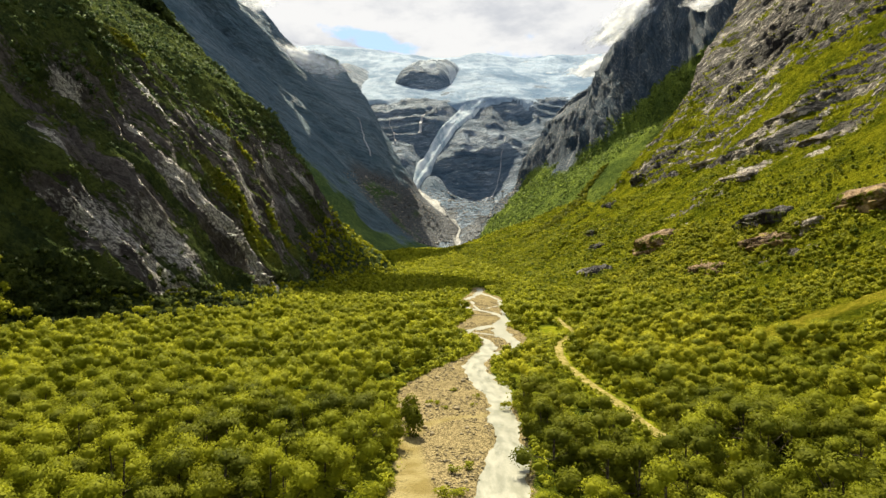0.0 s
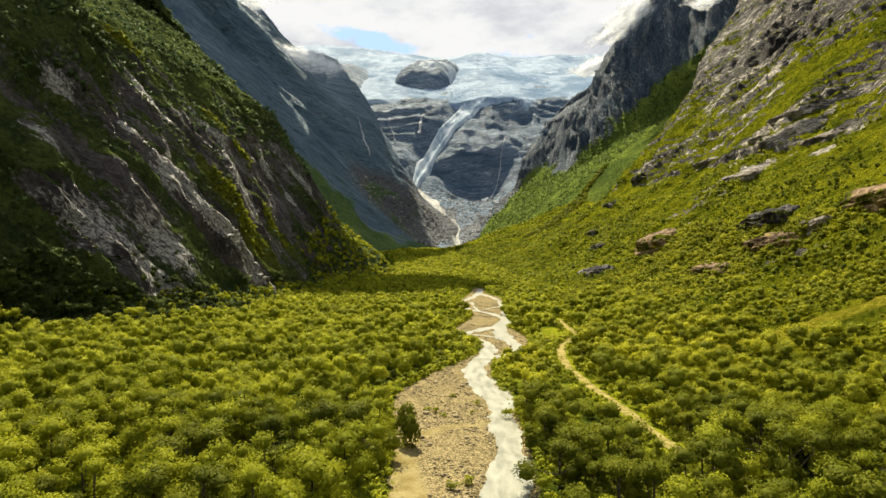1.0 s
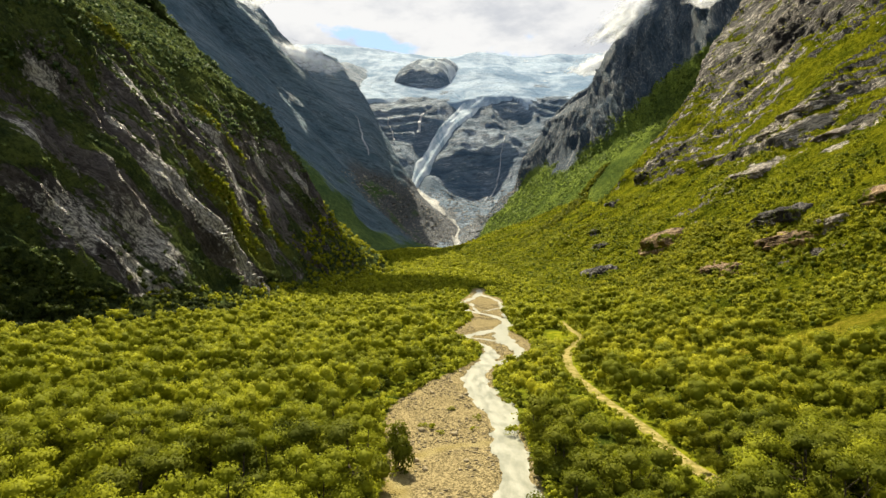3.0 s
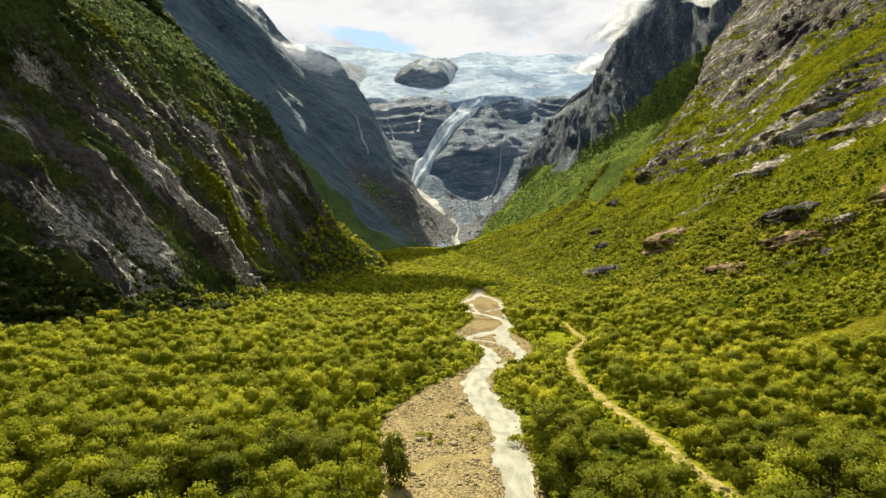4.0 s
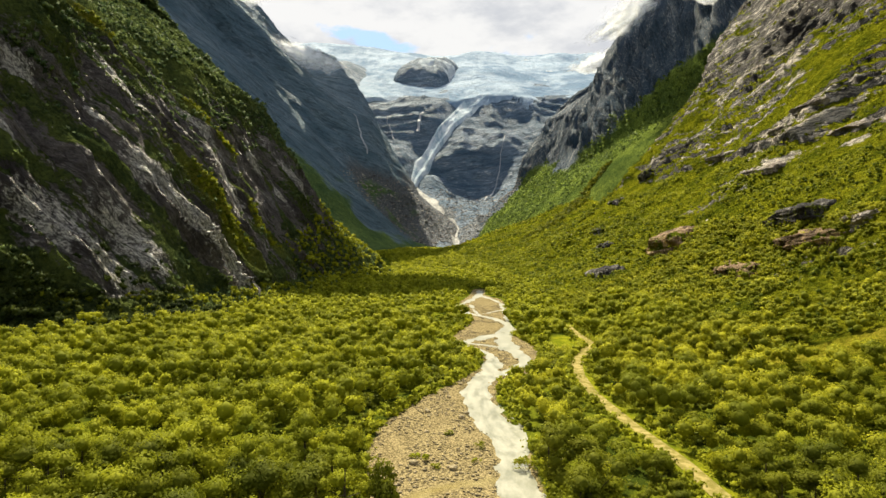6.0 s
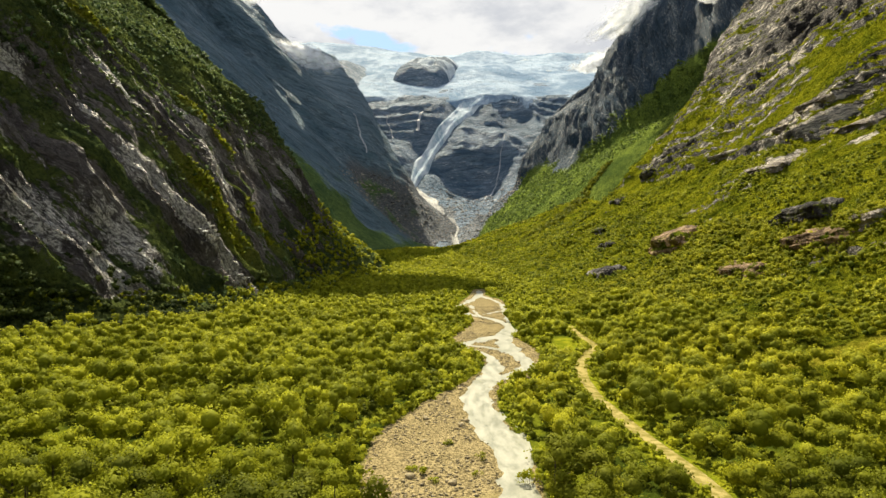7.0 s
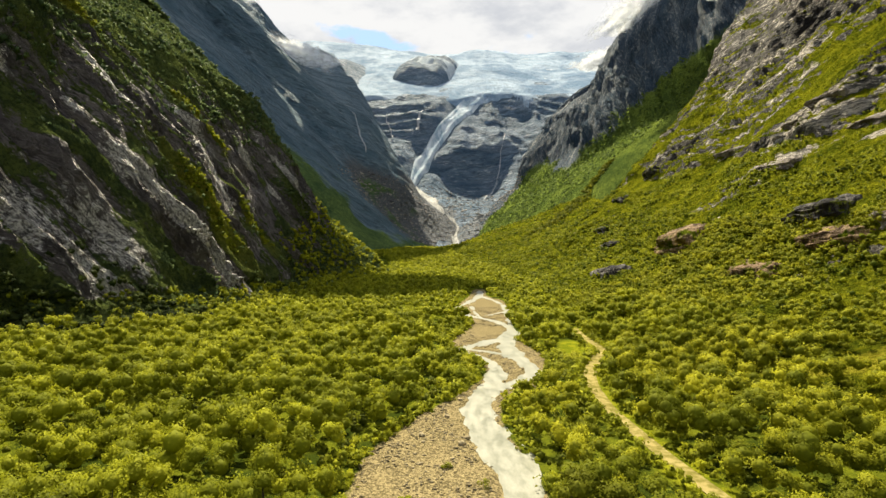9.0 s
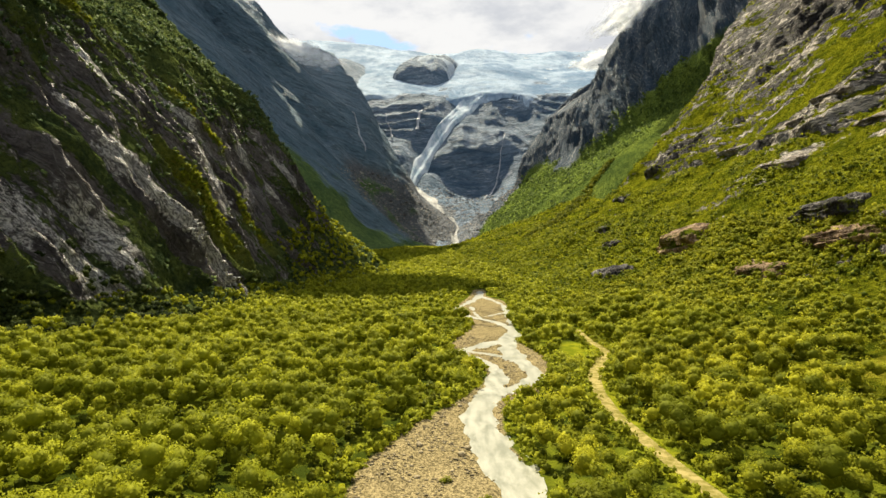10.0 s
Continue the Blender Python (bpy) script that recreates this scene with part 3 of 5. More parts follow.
vm = 0.84 + 0.5 * np.clip((nz - 0.45) / 0.4, -0.5, 1) - 1.15 * slab * (0.35 + 0.65 * belt) - 0.24 * belt + 0.7 * np.clip((V[..., 1] - 660) / 60, 0, 1) + 0.25 * np.clip((V[..., 2] - 140) / 60, 0, 1) + 0.8 * np.clip((284 - V[..., 1]) / 25, 0, 1) + 0.9 * lit_terrace
left = new("left_mountain", mesh_from("left_mountain", V.reshape(-1, 3), grid_faces(*V.shape[:2])[:, ::-1], M_left, smooth=False, attrs={"veg": vm, "along": along, "over": over, "bare": glint_slabs, "meadow": 0.6 * lit_terrace}))
tagged(left, "steep shaded gneiss mountainside with turf ledges", "mountain", kind="structure")
LEFT_V, LEFT_VEG, LIT_TERRACE = V, vm - glint_slabs, lit_terrace

dr = np.concatenate([np.linspace(-25, 0, 6)[:-1], np.arange(0, 340, 1.6), np.linspace(340, 900, 36)])
V, nz, slab, patch, along, over = slope_sheet(RIGHT_FOOT, 1, dr, right_height, seed=40, cell=30.0, bulge=0.14, crag=0.38, ledge=4.2, ledge_cell=10.0, dip=22.0,
                                  stride=lambda y, i: ((y > 120) & (y < 900)) | (i % 4 == 0))
high = np.clip((V[..., 2] - 165) / 110, 0, 1)
vm = 0.80 + 0.7 * np.clip((nz - 0.52) / 0.3, -1, 1) - 0.8 * slab - 0.25 * np.clip(patch, -1, 1) - 0.55 * high
right = new("right_mountain", mesh_from("right_mountain", V.reshape(-1, 3), grid_faces(*V.shape[:2]), M_right, smooth=False, attrs={"veg": vm, "along": along, "over": over, "bare": np.maximum(0.1 * high, spots(V, along, over, [(400, 126, 46, 12), (378, 118, 30, 8), (391, 91, 46, 10), (420, 104, 30, 5), (640, 139, 22, 7), (500, 190, 60, 12), (470, 165, 50, 8), (560, 205, 60, 9), (330, 96, 26, 6), (455, 135, 36, 5)])), "meadow": meadow_mask(V[..., 0], V[..., 1])}))
tagged(right, "sunlit grassy mountainside with rock outcrops and crags above", "mountain", kind="structure")
RIGHT_V, RIGHT_VEG = V, vm


def farl_height(d, y):
    near = np.interp(d, [-60, 0, 80, 200, 400, 600, 700, 900, 1600], [-20, 0, 50, 180, 385, 590, 715, 850, 1150])
    back = np.interp(d, [-60, 0, 60, 128, 197, 250, 356, 430, 520, 640, 900, 1600], [-40, 0, 85, 210, 345, 360, 362, 425, 535, 610, 710, 900])
    k = np.clip((y - 1600) / 500, 0, 1)
    return near * (1 - k) + back * k


FARL = smooth_line([(-420, 500), (-330, 720), (-240, 910), (-150, 1080), (-75, 1260), (-15, 1450), (0, 1700), (-120, 2050), (-215, 2350), (-280, 2560)], 7.0)
dd = np.concatenate([np.linspace(-60, 0, 5)[:-1], np.arange(0, 700, 6.0), np.linspace(720, 1600, 26)])
V, nz, slab, patch, along, over = slope_sheet(FARL, -1, dd, farl_height, lambda y: np.interp(y, [900, 1100, 1500, 2000, 2400, 2650], [40, 52, 74, 290, 500, 640]),
                                  60, 85.0, 0.22, 0.26, 9.0, 45.0, 42.0, 40, grow=40.0, crag_mix=0.25)
FARL_V, FARL_PATCH = V, patch
far_veg = 1.1 * np.clip((1480 - V[..., 1] + 420 * patch + 220 * fbm(V.reshape(-1, 3) / 60.0, 4, 0.6, 66).reshape(patch.shape)) / 260, 0, 1) * np.clip((330 - V[..., 2] + 130 * patch) / 130, 0, 1)
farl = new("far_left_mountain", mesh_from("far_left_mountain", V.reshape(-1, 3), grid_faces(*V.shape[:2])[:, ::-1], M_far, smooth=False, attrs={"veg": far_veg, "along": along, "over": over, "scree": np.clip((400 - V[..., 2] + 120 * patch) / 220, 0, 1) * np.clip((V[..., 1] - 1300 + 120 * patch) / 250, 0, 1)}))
tagged(farl, "mountainside tinted blue-grey for haze, in shade below drifting mist", "mountain", kind="structure")


def farr_height(d, y):
    near = np.interp(d, [-270, -150, 0, 60, 150, 260, 500, 1000], [-230, -110, 0, 130, 330, 480, 640, 800])
    back = np.interp(d, [-270, -150, 0, 60, 110, 200, 500, 1000], [-230, -110, 0, 130, 230, 290, 380, 480])
    k = np.clip((y - 1560) / 160, 0, 1)
    return near * (1 - k) + back * k


FARR = smooth_line([(900, 800), (620, 960), (450, 1130), (340, 1350), (275, 1600), (240, 1850), (250, 2050), (340, 2300), (600, 2550)], 7.0)
dd = np.concatenate([np.linspace(-270, 0, 30)[:-1], np.arange(0, 420, 4.5), np.linspace(440, 1000, 24)])
V, nz, slab, patch, along, over = slope_sheet(FARR, 1, dd, farr_height, lambda y: np.interp(y, [800, 1130, 1350, 1600, 2100, 2700], [330, 330, 270, 240, 300, 560]),
                                  70, 75.0, 0.2, 0.50, 18.0, 36.0, -66.0, 20, grow=40.0, crag_mix=0.5)
apron = np.interp(V[..., 1], [1100, 1200, 1300, 1420, 1600, 1800, 2000], [470, 430, 345, 310, 330, 380, 330])
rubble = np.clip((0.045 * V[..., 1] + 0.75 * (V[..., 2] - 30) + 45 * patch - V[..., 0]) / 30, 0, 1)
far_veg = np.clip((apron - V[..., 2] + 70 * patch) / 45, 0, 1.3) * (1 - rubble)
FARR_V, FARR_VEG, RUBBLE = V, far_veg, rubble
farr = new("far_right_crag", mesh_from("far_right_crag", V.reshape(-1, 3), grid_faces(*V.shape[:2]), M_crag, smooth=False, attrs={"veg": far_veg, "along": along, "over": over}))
tagged(farr, "towering grey cliff with its top in cloud", "mountain", kind="structure")

# head of the valley
HEAD_Y = [1350, 1500, 1700, 2000, 2250, 2500, 2700, 3700, 4300]
HEAD_Z = [40, 75, 142, 302, 491, 740, 850, 1377, 1420]
TONGUE = smooth_line([(165, 2590, 44), (135, 2530, 40), (92, 2450, 34), (36, 2360, 28), (-30, 2260, 25), (-78, 2150, 24), (-102, 2050, 12)], 8.0)
OUTWASH = smooth_line([(-102, 2060, 9), (-75, 1990, 16), (-46, 1930, 24), (2, 1790, 22), (38, 1700, 14), (36, 1600, 8), (40, 1520, 7)], 8.0)


def head_z(x, y):
    p = np.stack([x.ravel(), y.ravel(), x.ravel() * 0], 1)
    warp = fbm(p / 260.0, 3, 0.5, 77).reshape(x.shape)
    z = np.interp(y + 70 * warp * np.clip((y - 1500) / 400, 0, 1) * np.clip((2600 - y) / 150, 0, 1), HEAD_Y, HEAD_Z)
    k = np.clip((y - 1480) / 250, 0, 1) * np.clip((2620 - y) / 150, 0, 1)
    crag = (fbm(p / np.array([150.0, 330.0, 1.0]), 5, 0.55, 81, ridged=True) * 30 + fbm(p / 60.0, 4, 0.6, 83, ridged=True) * 7).reshape(x.shape) * k
    ph = z / 52.0 + 0.30 * np.maximum(x, 0) / 52.0 + 1.2 * warp + 0.7 * fbm(p / 90.0, 3, 0.5, 85).reshape(x.shape)
    f = np.mod(ph, 1.0)
    step = (np.where(f < 0.35, f / 0.35, 1.0) - f) * 25 * k * np.clip(0.8 + 1.2 * warp, 0, 1)
    lip = 2190 + 25 * warp + 0.25 * (x - 100)
    bowl = -92 * np.exp(-np.abs((x - 112) / 142) ** 3) * np.clip((y - 1900) / 220, 0, 1) * np.clip((lip + 38 - y) / 38, 0, 1)
    groove = -30 * np.exp(-np.clip(line_gap(x, y, TONGUE) + 20, 0, None) / 30) - 12 * np.exp(-np.clip(line_gap(x, y, OUTWASH) + 10, 0, None) / 18)
    hump = 92 * np.clip(1 - np.abs((x + 98 - 0.2 * (y - 2850) + 45 * warp) / 152) ** 3.2 - (np.maximum(2870 - y, 0) / 125) ** 2.6 - (np.maximum(y - 2870, 0) / 460) ** 2, 0, 1) ** 0.55
    ridge = 90 * np.exp(-((x + 520) / 110) ** 2 - ((y - 2950) / 260) ** 2)
    free = 0.12 + 0.88 * np.clip((np.minimum(line_gap(x, y, TONGUE), line_gap(x, y, OUTWASH)) - 4) / 55, 0, 1)
    return z + free * (crag + step) + groove + bowl + hump * (1 + 0.45 * fbm(p / np.array([80.0, 60.0, 1.0]), 5, 0.62, 88).reshape(x.shape)) + ridge


hx, hy = np.linspace(-700, 800, 210), np.concatenate([np.linspace(1350, 2750, 220), np.linspace(2760, 3400, 70), np.linspace(3420, 4300, 12)])
HX, HY = np.meshgrid(hx, hy)
HZ = head_z(HX, HY)
snow = fbm(np.stack([HX.ravel(), HY.ravel(), HX.ravel() * 0], 1) / 75.0, 4, 0.6, 89).reshape(HX.shape)
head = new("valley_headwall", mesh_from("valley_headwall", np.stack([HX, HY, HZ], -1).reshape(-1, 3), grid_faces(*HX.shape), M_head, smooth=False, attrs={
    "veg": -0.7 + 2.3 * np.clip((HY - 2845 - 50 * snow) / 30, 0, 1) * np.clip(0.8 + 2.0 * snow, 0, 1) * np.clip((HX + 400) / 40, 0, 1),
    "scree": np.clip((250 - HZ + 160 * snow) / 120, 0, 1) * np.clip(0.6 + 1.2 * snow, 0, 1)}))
tagged(head, "bare slab headwall below the glacier, tinted blue-grey for haze", "mountain", kind="structure")

ix, iy = np.linspace(-1300, 1400, 250), np.concatenate([np.linspace(2380, 3000, 100), np.linspace(3010, 4290, 110)])
IX, IY = np.meshgrid(ix, iy)
p = np.stack([IX.ravel(), IY.ravel(), IX.ravel() * 0], 1)
rough_ice = fbm(p / np.array([60.0, 26.0, 1.0]), 5, 0.6, 91, ridged=True).reshape(IX.shape)
swell = fbm(p / 260.0, 3, 0.5, 93).reshape(IX.shape)
IZ = np.interp(IY, HEAD_Y, HEAD_Z) + 14 + 9 * rough_ice + 26 * swell + 0.10 * np.clip(-IX - 100, 0, 700) * np.clip((IY - 2900) / 600, 0, 1)
lip = 2490 + 80 * fbm(p / 130.0, 4, 0.55, seed=95).reshape(IX.shape) - 45 * np.exp(-((IX + 220) / 130) ** 2)
icy = IY > lip - 14
IZ = IZ - 40 * np.clip((lip + 8 - IY) / 20, 0, 1)
ice = new("glacier", mesh_from("glacier", np.stack([IX, IY, IZ], -1).reshape(-1, 3), grid_faces(*IX.shape, keep=icy), M_ice, smooth=False))
tagged(ice, "crevassed pale blue glacier spilling over the headwall", "glacier", kind="structure")

R = ribbon(TONGUE, TONGUE[:, 2] * (1 + 0.25 * vnoise(np.stack([TONGUE[:, 1] / 40, TONGUE[:, 1] * 0, TONGUE[:, 1] * 0], 1), 3)), lambda x, y: x * 0, 25)
e = np.linspace(-1, 1, 25)[None, :]
R[..., 2] = head_z(R[..., 0], R[..., 1]) + 20 * (1 - e ** 4) - 4 + 14 * np.clip((R[..., 1] - 2450) / 100, 0, 1)
R[..., 2] += 9 * fbm(R.reshape(-1, 3) / np.array([24.0, 13.0, 400.0]), 4, 0.6, 97, ridged=True).reshape(R.shape[:2]) * np.sqrt(np.clip(1 - e ** 2, 0, 1))
tongue = new("glacier_tongue", mesh_from("glacier_tongue", R.reshape(-1, 3), grid_faces(*R.shape[:2]), M_tongue, smooth=False))
tagged(tongue, "narrow broken ice tongue hanging down the headwall", "glacier", kind="structure")


def fall(name, line, lift, label, mat):
    R = ribbon(line, line[:, 2] * (1 + 0.35 * vnoise(np.stack([line[:, 1] / 25, line[:, 0] / 25, line[:, 1] * 0], 1), 8)), lambda x, y: x * 0, 7)
    R[..., 2] = head_z(R[..., 0], R[..., 1]) + lift
    ob = new(name, mesh_from(name, R.reshape(-1, 3), grid_faces(*R.shape[:2]), mat))
    return tagged(ob, label, "stream", kind="structure")


m, g = material("falling_water")
p = pos(g)
finish(g, g.mix(g.noise(g.place(p, (1, 1, 0.2)), 0.15, 5.0, 0.6), (0.16, 0.18, 0.21), (0.55, 0.57, 0.60)), 0.6, None, spec=0.1)
M_fall = m


def waterfall(points, width, seed, sheet=None):
    """A thin cascade down the rock through plan points, standing just proud of it."""
    q = smooth_line(points, 6.0)
    if sheet is None:
        q[:, 2] = head_z(q[:, 0], q[:, 1])
    else:
        q[:, 2] = [sheet_point(sheet, a, b)[2] for a, b in q[:, :2]]
    w = width * (0.55 + 0.9 * np.linspace(0.3, 1, len(q))) * (1 + 0.4 * vnoise(np.stack([q[:, 2] / 18, q[:, 0] / 30, q[:, 1] * 0], 1), seed))
    e = np.linspace(-1, 1, 5)
    V = q[:, None] + np.stack([e, e * 0 - 0.4 * (1 - e ** 2), e * 0], 1)[None] * w[:, None, None] + np.array([0, -9.0, 3.0])
    V[..., 0] += (5 * vnoise(np.stack([q[:, 2] / 35, q[:, 1] / 60, q[:, 1] * 0], 1), seed + 1))[:, None]
    ob = new("waterfall", mesh_from("waterfall", V.reshape(-1, 3), grid_faces(*V.shape[:2]), M_fall))
    return tagged(ob, "thin white waterfall streaming down the cliff", "waterfall", "waterfalls at the valley head")


waterfall([(250, 2299, 528), (232, 2235, 470), (218, 2192, 428), (180, 2103, 338), (148, 2035, 288)], 1.3, 801)
waterfall([(-228, 2370, 650), (-220, 2345, 620), (-205, 2300, 570), (-189, 2258, 519)], 1.6, 802)
waterfall([(-262, 1725, 470), (-244, 1702, 433), (-226, 1670, 390), (-211, 1641, 344)], 1.3, 803, FARL_V)
waterfall([(-76, 2381, 689), (-88, 2340, 625), (-96, 2296, 562)], 4.5, 804)
fall("outwash_stream", OUTWASH, 5.0, "pale outwash gravel and meltwater below the ice tongue", M_outwash)


# ---- unseen clouds, added to shade the far slopes and the valley floor ----
m, g = material("cloud_white")
d = g.add("ShaderNodeBsdfDiffuse", {0: (0.85, 0.85, 0.85, 1)})
t = g.add("ShaderNodeBsdfTranslucent", {0: (0.8, 0.8, 0.8, 1)})
g.add("ShaderNodeOutputMaterial", {0: g.add("ShaderNodeMixShader", {0: 0.5, 1: d.outputs[0], 2: t.outputs[0]}).outputs[0]})
M_cloud = m


def cloud(centre, size, seed, turn=0.0):
    """A flat-bottomed lumpy cumulus, set above the view to cast shade."""
    bm = bmesh.new()
    bmesh.ops.create_icosphere(bm, subdivisions=5, radius=1.0)
    v = np.array([x.co for x in bm.verts])
    k = 1 + 0.38 * fbm(v * 2.2, 5, 0.55, seed) + 0.12 * fbm(v * 7.0, 3, 0.5, seed + 7, ridged=True)
    v = v * k[:, None]
    v[:, 2] = np.maximum(v[:, 2], -0.35 + 0.25 * (v[:, 2] + 0.35))
    for a, b in zip(bm.verts, v * np.array(size)):
        a.co = b
    me = bpy.data.meshes.new("cloud")
    bm.to_mesh(me)
    bm.free()
    me.polygons.foreach_set("use_smooth", np.ones(len(me.polygons), bool))
    me.materials.append(M_cloud)
    ob = new("cloud", me)
    ob.matrix_basis = pose(*centre, 0, 0, turn)
    return tagged(ob, "unseen white cloud added above the view to cast shade", "cloud", "clouds over the valley head")


# the first shades the crag, the fourth the valley floor, the rest far-left
cloud((455, 1845, 1260), (120, 150, 40), 315, 30)
cloud((-330, 2270, 1330), (165, 200, 40), 318, 0)
cloud((-640, 2640, 1500), (270, 250, 70), 306)
cloud((-232, 1422, 1250), (108, 100, 36), 303, 20)
cloud((-480, 1890, 1330), (330, 200, 50), 309, 10)


m, g = material("mist")
co = g.add("ShaderNodeTexCoord").outputs["Object"]
gap = g.add("ShaderNodeVectorMath", {0: co}, operation="LENGTH").outputs["Value"]
wisp = g.math("ADD", g.noise(g.place(co, (2.2, 1, 1.2)), 1.3, 6.0, 0.62, distort=0.5), g.math("MULTIPLY", gap, -0.62))
alpha = g.math("MULTIPLY", g.ramp(wisp, 0.0, 0.34), 0.86)
d = g.add("ShaderNodeBsdfDiffuse", {0: (0.84, 0.86, 0.90, 1)})
t = g.add("ShaderNodeBsdfTranslucent", {0: (0.84, 0.86, 0.90, 1)})
w = g.add("ShaderNodeMixShader", {0: 0.5, 1: d.outputs[0], 2: t.outputs[0]}).outputs[0]
g.add("ShaderNodeOutputMaterial", {0: g.add("ShaderNodeMixShader", {0: alpha, 1: g.add("ShaderNodeBsdfTransparent").outputs[0], 2: w}).outputs[0]})
M_mist = m


def mist(a, b, thick, seed):
    """A drift of thin cloud from a to b: three lumpy sheets, one behind the other, that thin out to nothing."""
    a, b = Vector(a), Vector(b)
    n = 23
    U, W = np.meshgrid(np.linspace(-1, 1, n), np.linspace(-1, 1, n))
    verts, faces = [], []
    for k, depth in enumerate((-0.35, 0.0, 0.35)):
        q = np.stack([U.ravel(), U.ravel() * 0 + depth, W.ravel()], 1)
        q[:, 1] += 0.30 * fbm(q * 2.0 + seed, 3, 0.5, seed + k)
        verts.append(q)
        faces.append(grid_faces(n, n) + k * n * n)
    ob = new("mist", mesh_from("mist", np.concatenate(verts), np.concatenate(faces), M_mist))
    x = (b - a) / 2
    y = Vector((0, 1, 0))
    z = x.cross(y).normalized()
    z = z if z.z > 0 else -z
    ob.matrix_basis = Matrix.Translation((a + b) / 2) @ Matrix((x, y * thick, z * thick)).transposed().to_4x4()
    return tagged(ob, "thin white drift of mist clinging to the mountain", "mist", kind="stuff")


mist((-590, 1780, 735), (-270, 1780, 612), 52, 401)
mist((-900, 1900, 985), (-540, 1900, 880), 75, 402)
mist((300, 1270, 500), (500, 1270, 650), 45, 403)
mist((330, 1600, 560), (540, 1600, 625), 38, 404)
mist((470, 1150, 555), (640, 1150, 580), 26, 405)

# ---- foliage ----
rng = np.random.default_rng(7)


bm = bmesh.new()
bmesh.ops.create_icosphere(bm, subdivisions=1, radius=1.0)
ICO_V = np.array([q.co for q in bm.verts])
ICO_F = np.array([[q.index for q in f.verts] for f in bm.faces])
bm.free()


def tuft_quads(centres, outward, size, crown):
    """Small leaf clumps: one bent quad each, facing about outward; crown: the way out from the middle of the whole crown."""
    n = len(centres)
    d = outward + rng.normal(0, 0.55, (n, 3))
    d /= np.linalg.norm(d, axis=1, keepdims=True) + 1e-9
    a = np.cross(d, rng.normal(0, 1, (n, 3)))
    a /= np.linalg.norm(a, axis=1, keepdims=True) + 1e-9
    b = np.cross(d, a)
    s = (size * rng.uniform(0.6, 1.35, n))[:, None]
    c = centres
    quads = np.stack([c - a * s, c - b * s * 0.75 - d * s * 0.25, c + a * s, c + b * s * 0.75 - d * s * 0.25], 1)
    soft = 0.65 * crown + 0.5 * outward + 0.45 * d
    soft /= np.linalg.norm(soft, axis=1, keepdims=True)
    return quads.reshape(-1, 3), np.arange(4 * n).reshape(-1, 4), np.repeat(soft, 4, 0)


def crown_points(n, lobes, lobe_r):
    """Points and outward directions on lobes (k, 3) of radii lobe_r."""
    k = rng.choice(len(lobes), n, p=lobe_r ** 2 / (lobe_r ** 2).sum())
    d = rng.normal(0, 1, (n, 3))
    d[:, 2] = np.where(rng.random(n) < 0.7, np.abs(d[:, 2]), d[:, 2])
    d /= np.linalg.norm(d, axis=1, keepdims=True)
    return lobes[k] + d * (lobe_r[k] * rng.uniform(0.70, 1.16, n))[:, None], d


def forest(name, pts, radius, tall, per, size, mat, label, category="trees", k=4, cores=4, spread=1.0):
    """One object of many crowns, each of a few leafy lobes."""
    n = len(pts)
    broad = spread * rng.uniform(0.65, 1.6, (n, 2))
    lob = np.clip(rng.normal(0, 0.5, (n, k, 3)), -0.8, 0.8) * np.stack([radius * broad[:, 0], radius * broad[:, 1], radius * 0.55], 1)[:, None]
    lob[..., 2] += (tall - radius * 0.95)[:, None]
    lob[:, 0] = np.stack([radius * 0, radius * 0, tall - radius * 0.6], 1)
    big = rng.uniform(0.40, 0.70, (n, k))
    idx = np.repeat(np.arange(n), per)
    kk = rng.integers(0, k, n * per)
    d = rng.normal(0, 1, (n * per, 3))
    d[:, 2] = np.where(rng.random(n * per) < 0.8, np.abs(d[:, 2]), d[:, 2])
    d /= np.linalg.norm(d, axis=1, keepdims=True)
    c = pts[idx] + lob[idx, kk] + d * (radius[idx] * big[idx, kk] * rng.uniform(0.72, 1.16, n * per))[:, None]
    out = c - pts[idx] - np.stack([radius * 0, radius * 0, tall - 1.2 * radius], 1)[idx]
    out /= np.linalg.norm(out, axis=1, keepdims=True)
    v, f, nn = tuft_quads(c, d, size[idx], out)
    tone = rng.normal(0.08, 0.13, n)
    cv = (pts[:, None, None] + lob[:, :cores, None] + ICO_V[None, None] * (radius[:, None] * big[:, :cores] * 0.70)[..., None, None]).reshape(-1, 3)
    m = n * cores
    cf = (ICO_F[None] + 12 * np.arange(m)[:, None, None]).reshape(-1, 3)
    f2 = np.concatenate([f[:, [0, 1, 2]], f[:, [0, 2, 3]], cf + len(v)])
    # inner cores a step darker: shade within the crown put into tone
    ob = new(name, mesh_from(name, np.concatenate([v, cv]), f2, mat, attrs={"tone": np.concatenate([np.repeat(tone[idx], 4), np.repeat(tone - 0.12, 12 * cores)])}, normals=np.concatenate([nn, np.tile(ICO_V, (m, 1))])))
    return tagged(ob, label, category, kind="stuff")


def scatter(x0, x1, y0, y1, cell):
    nx, ny = int((x1 - x0) / cell), int((y1 - y0) / cell)
    X, Y = np.meshgrid(np.arange(nx), np.arange(ny))
    X = x0 + (X + rng.uniform(0.05, 0.95, X.shape)) * cell
    Y = y0 + (Y + rng.uniform(0.05, 0.95, Y.shape)) * cell
    return X.ravel(), Y.ravel()


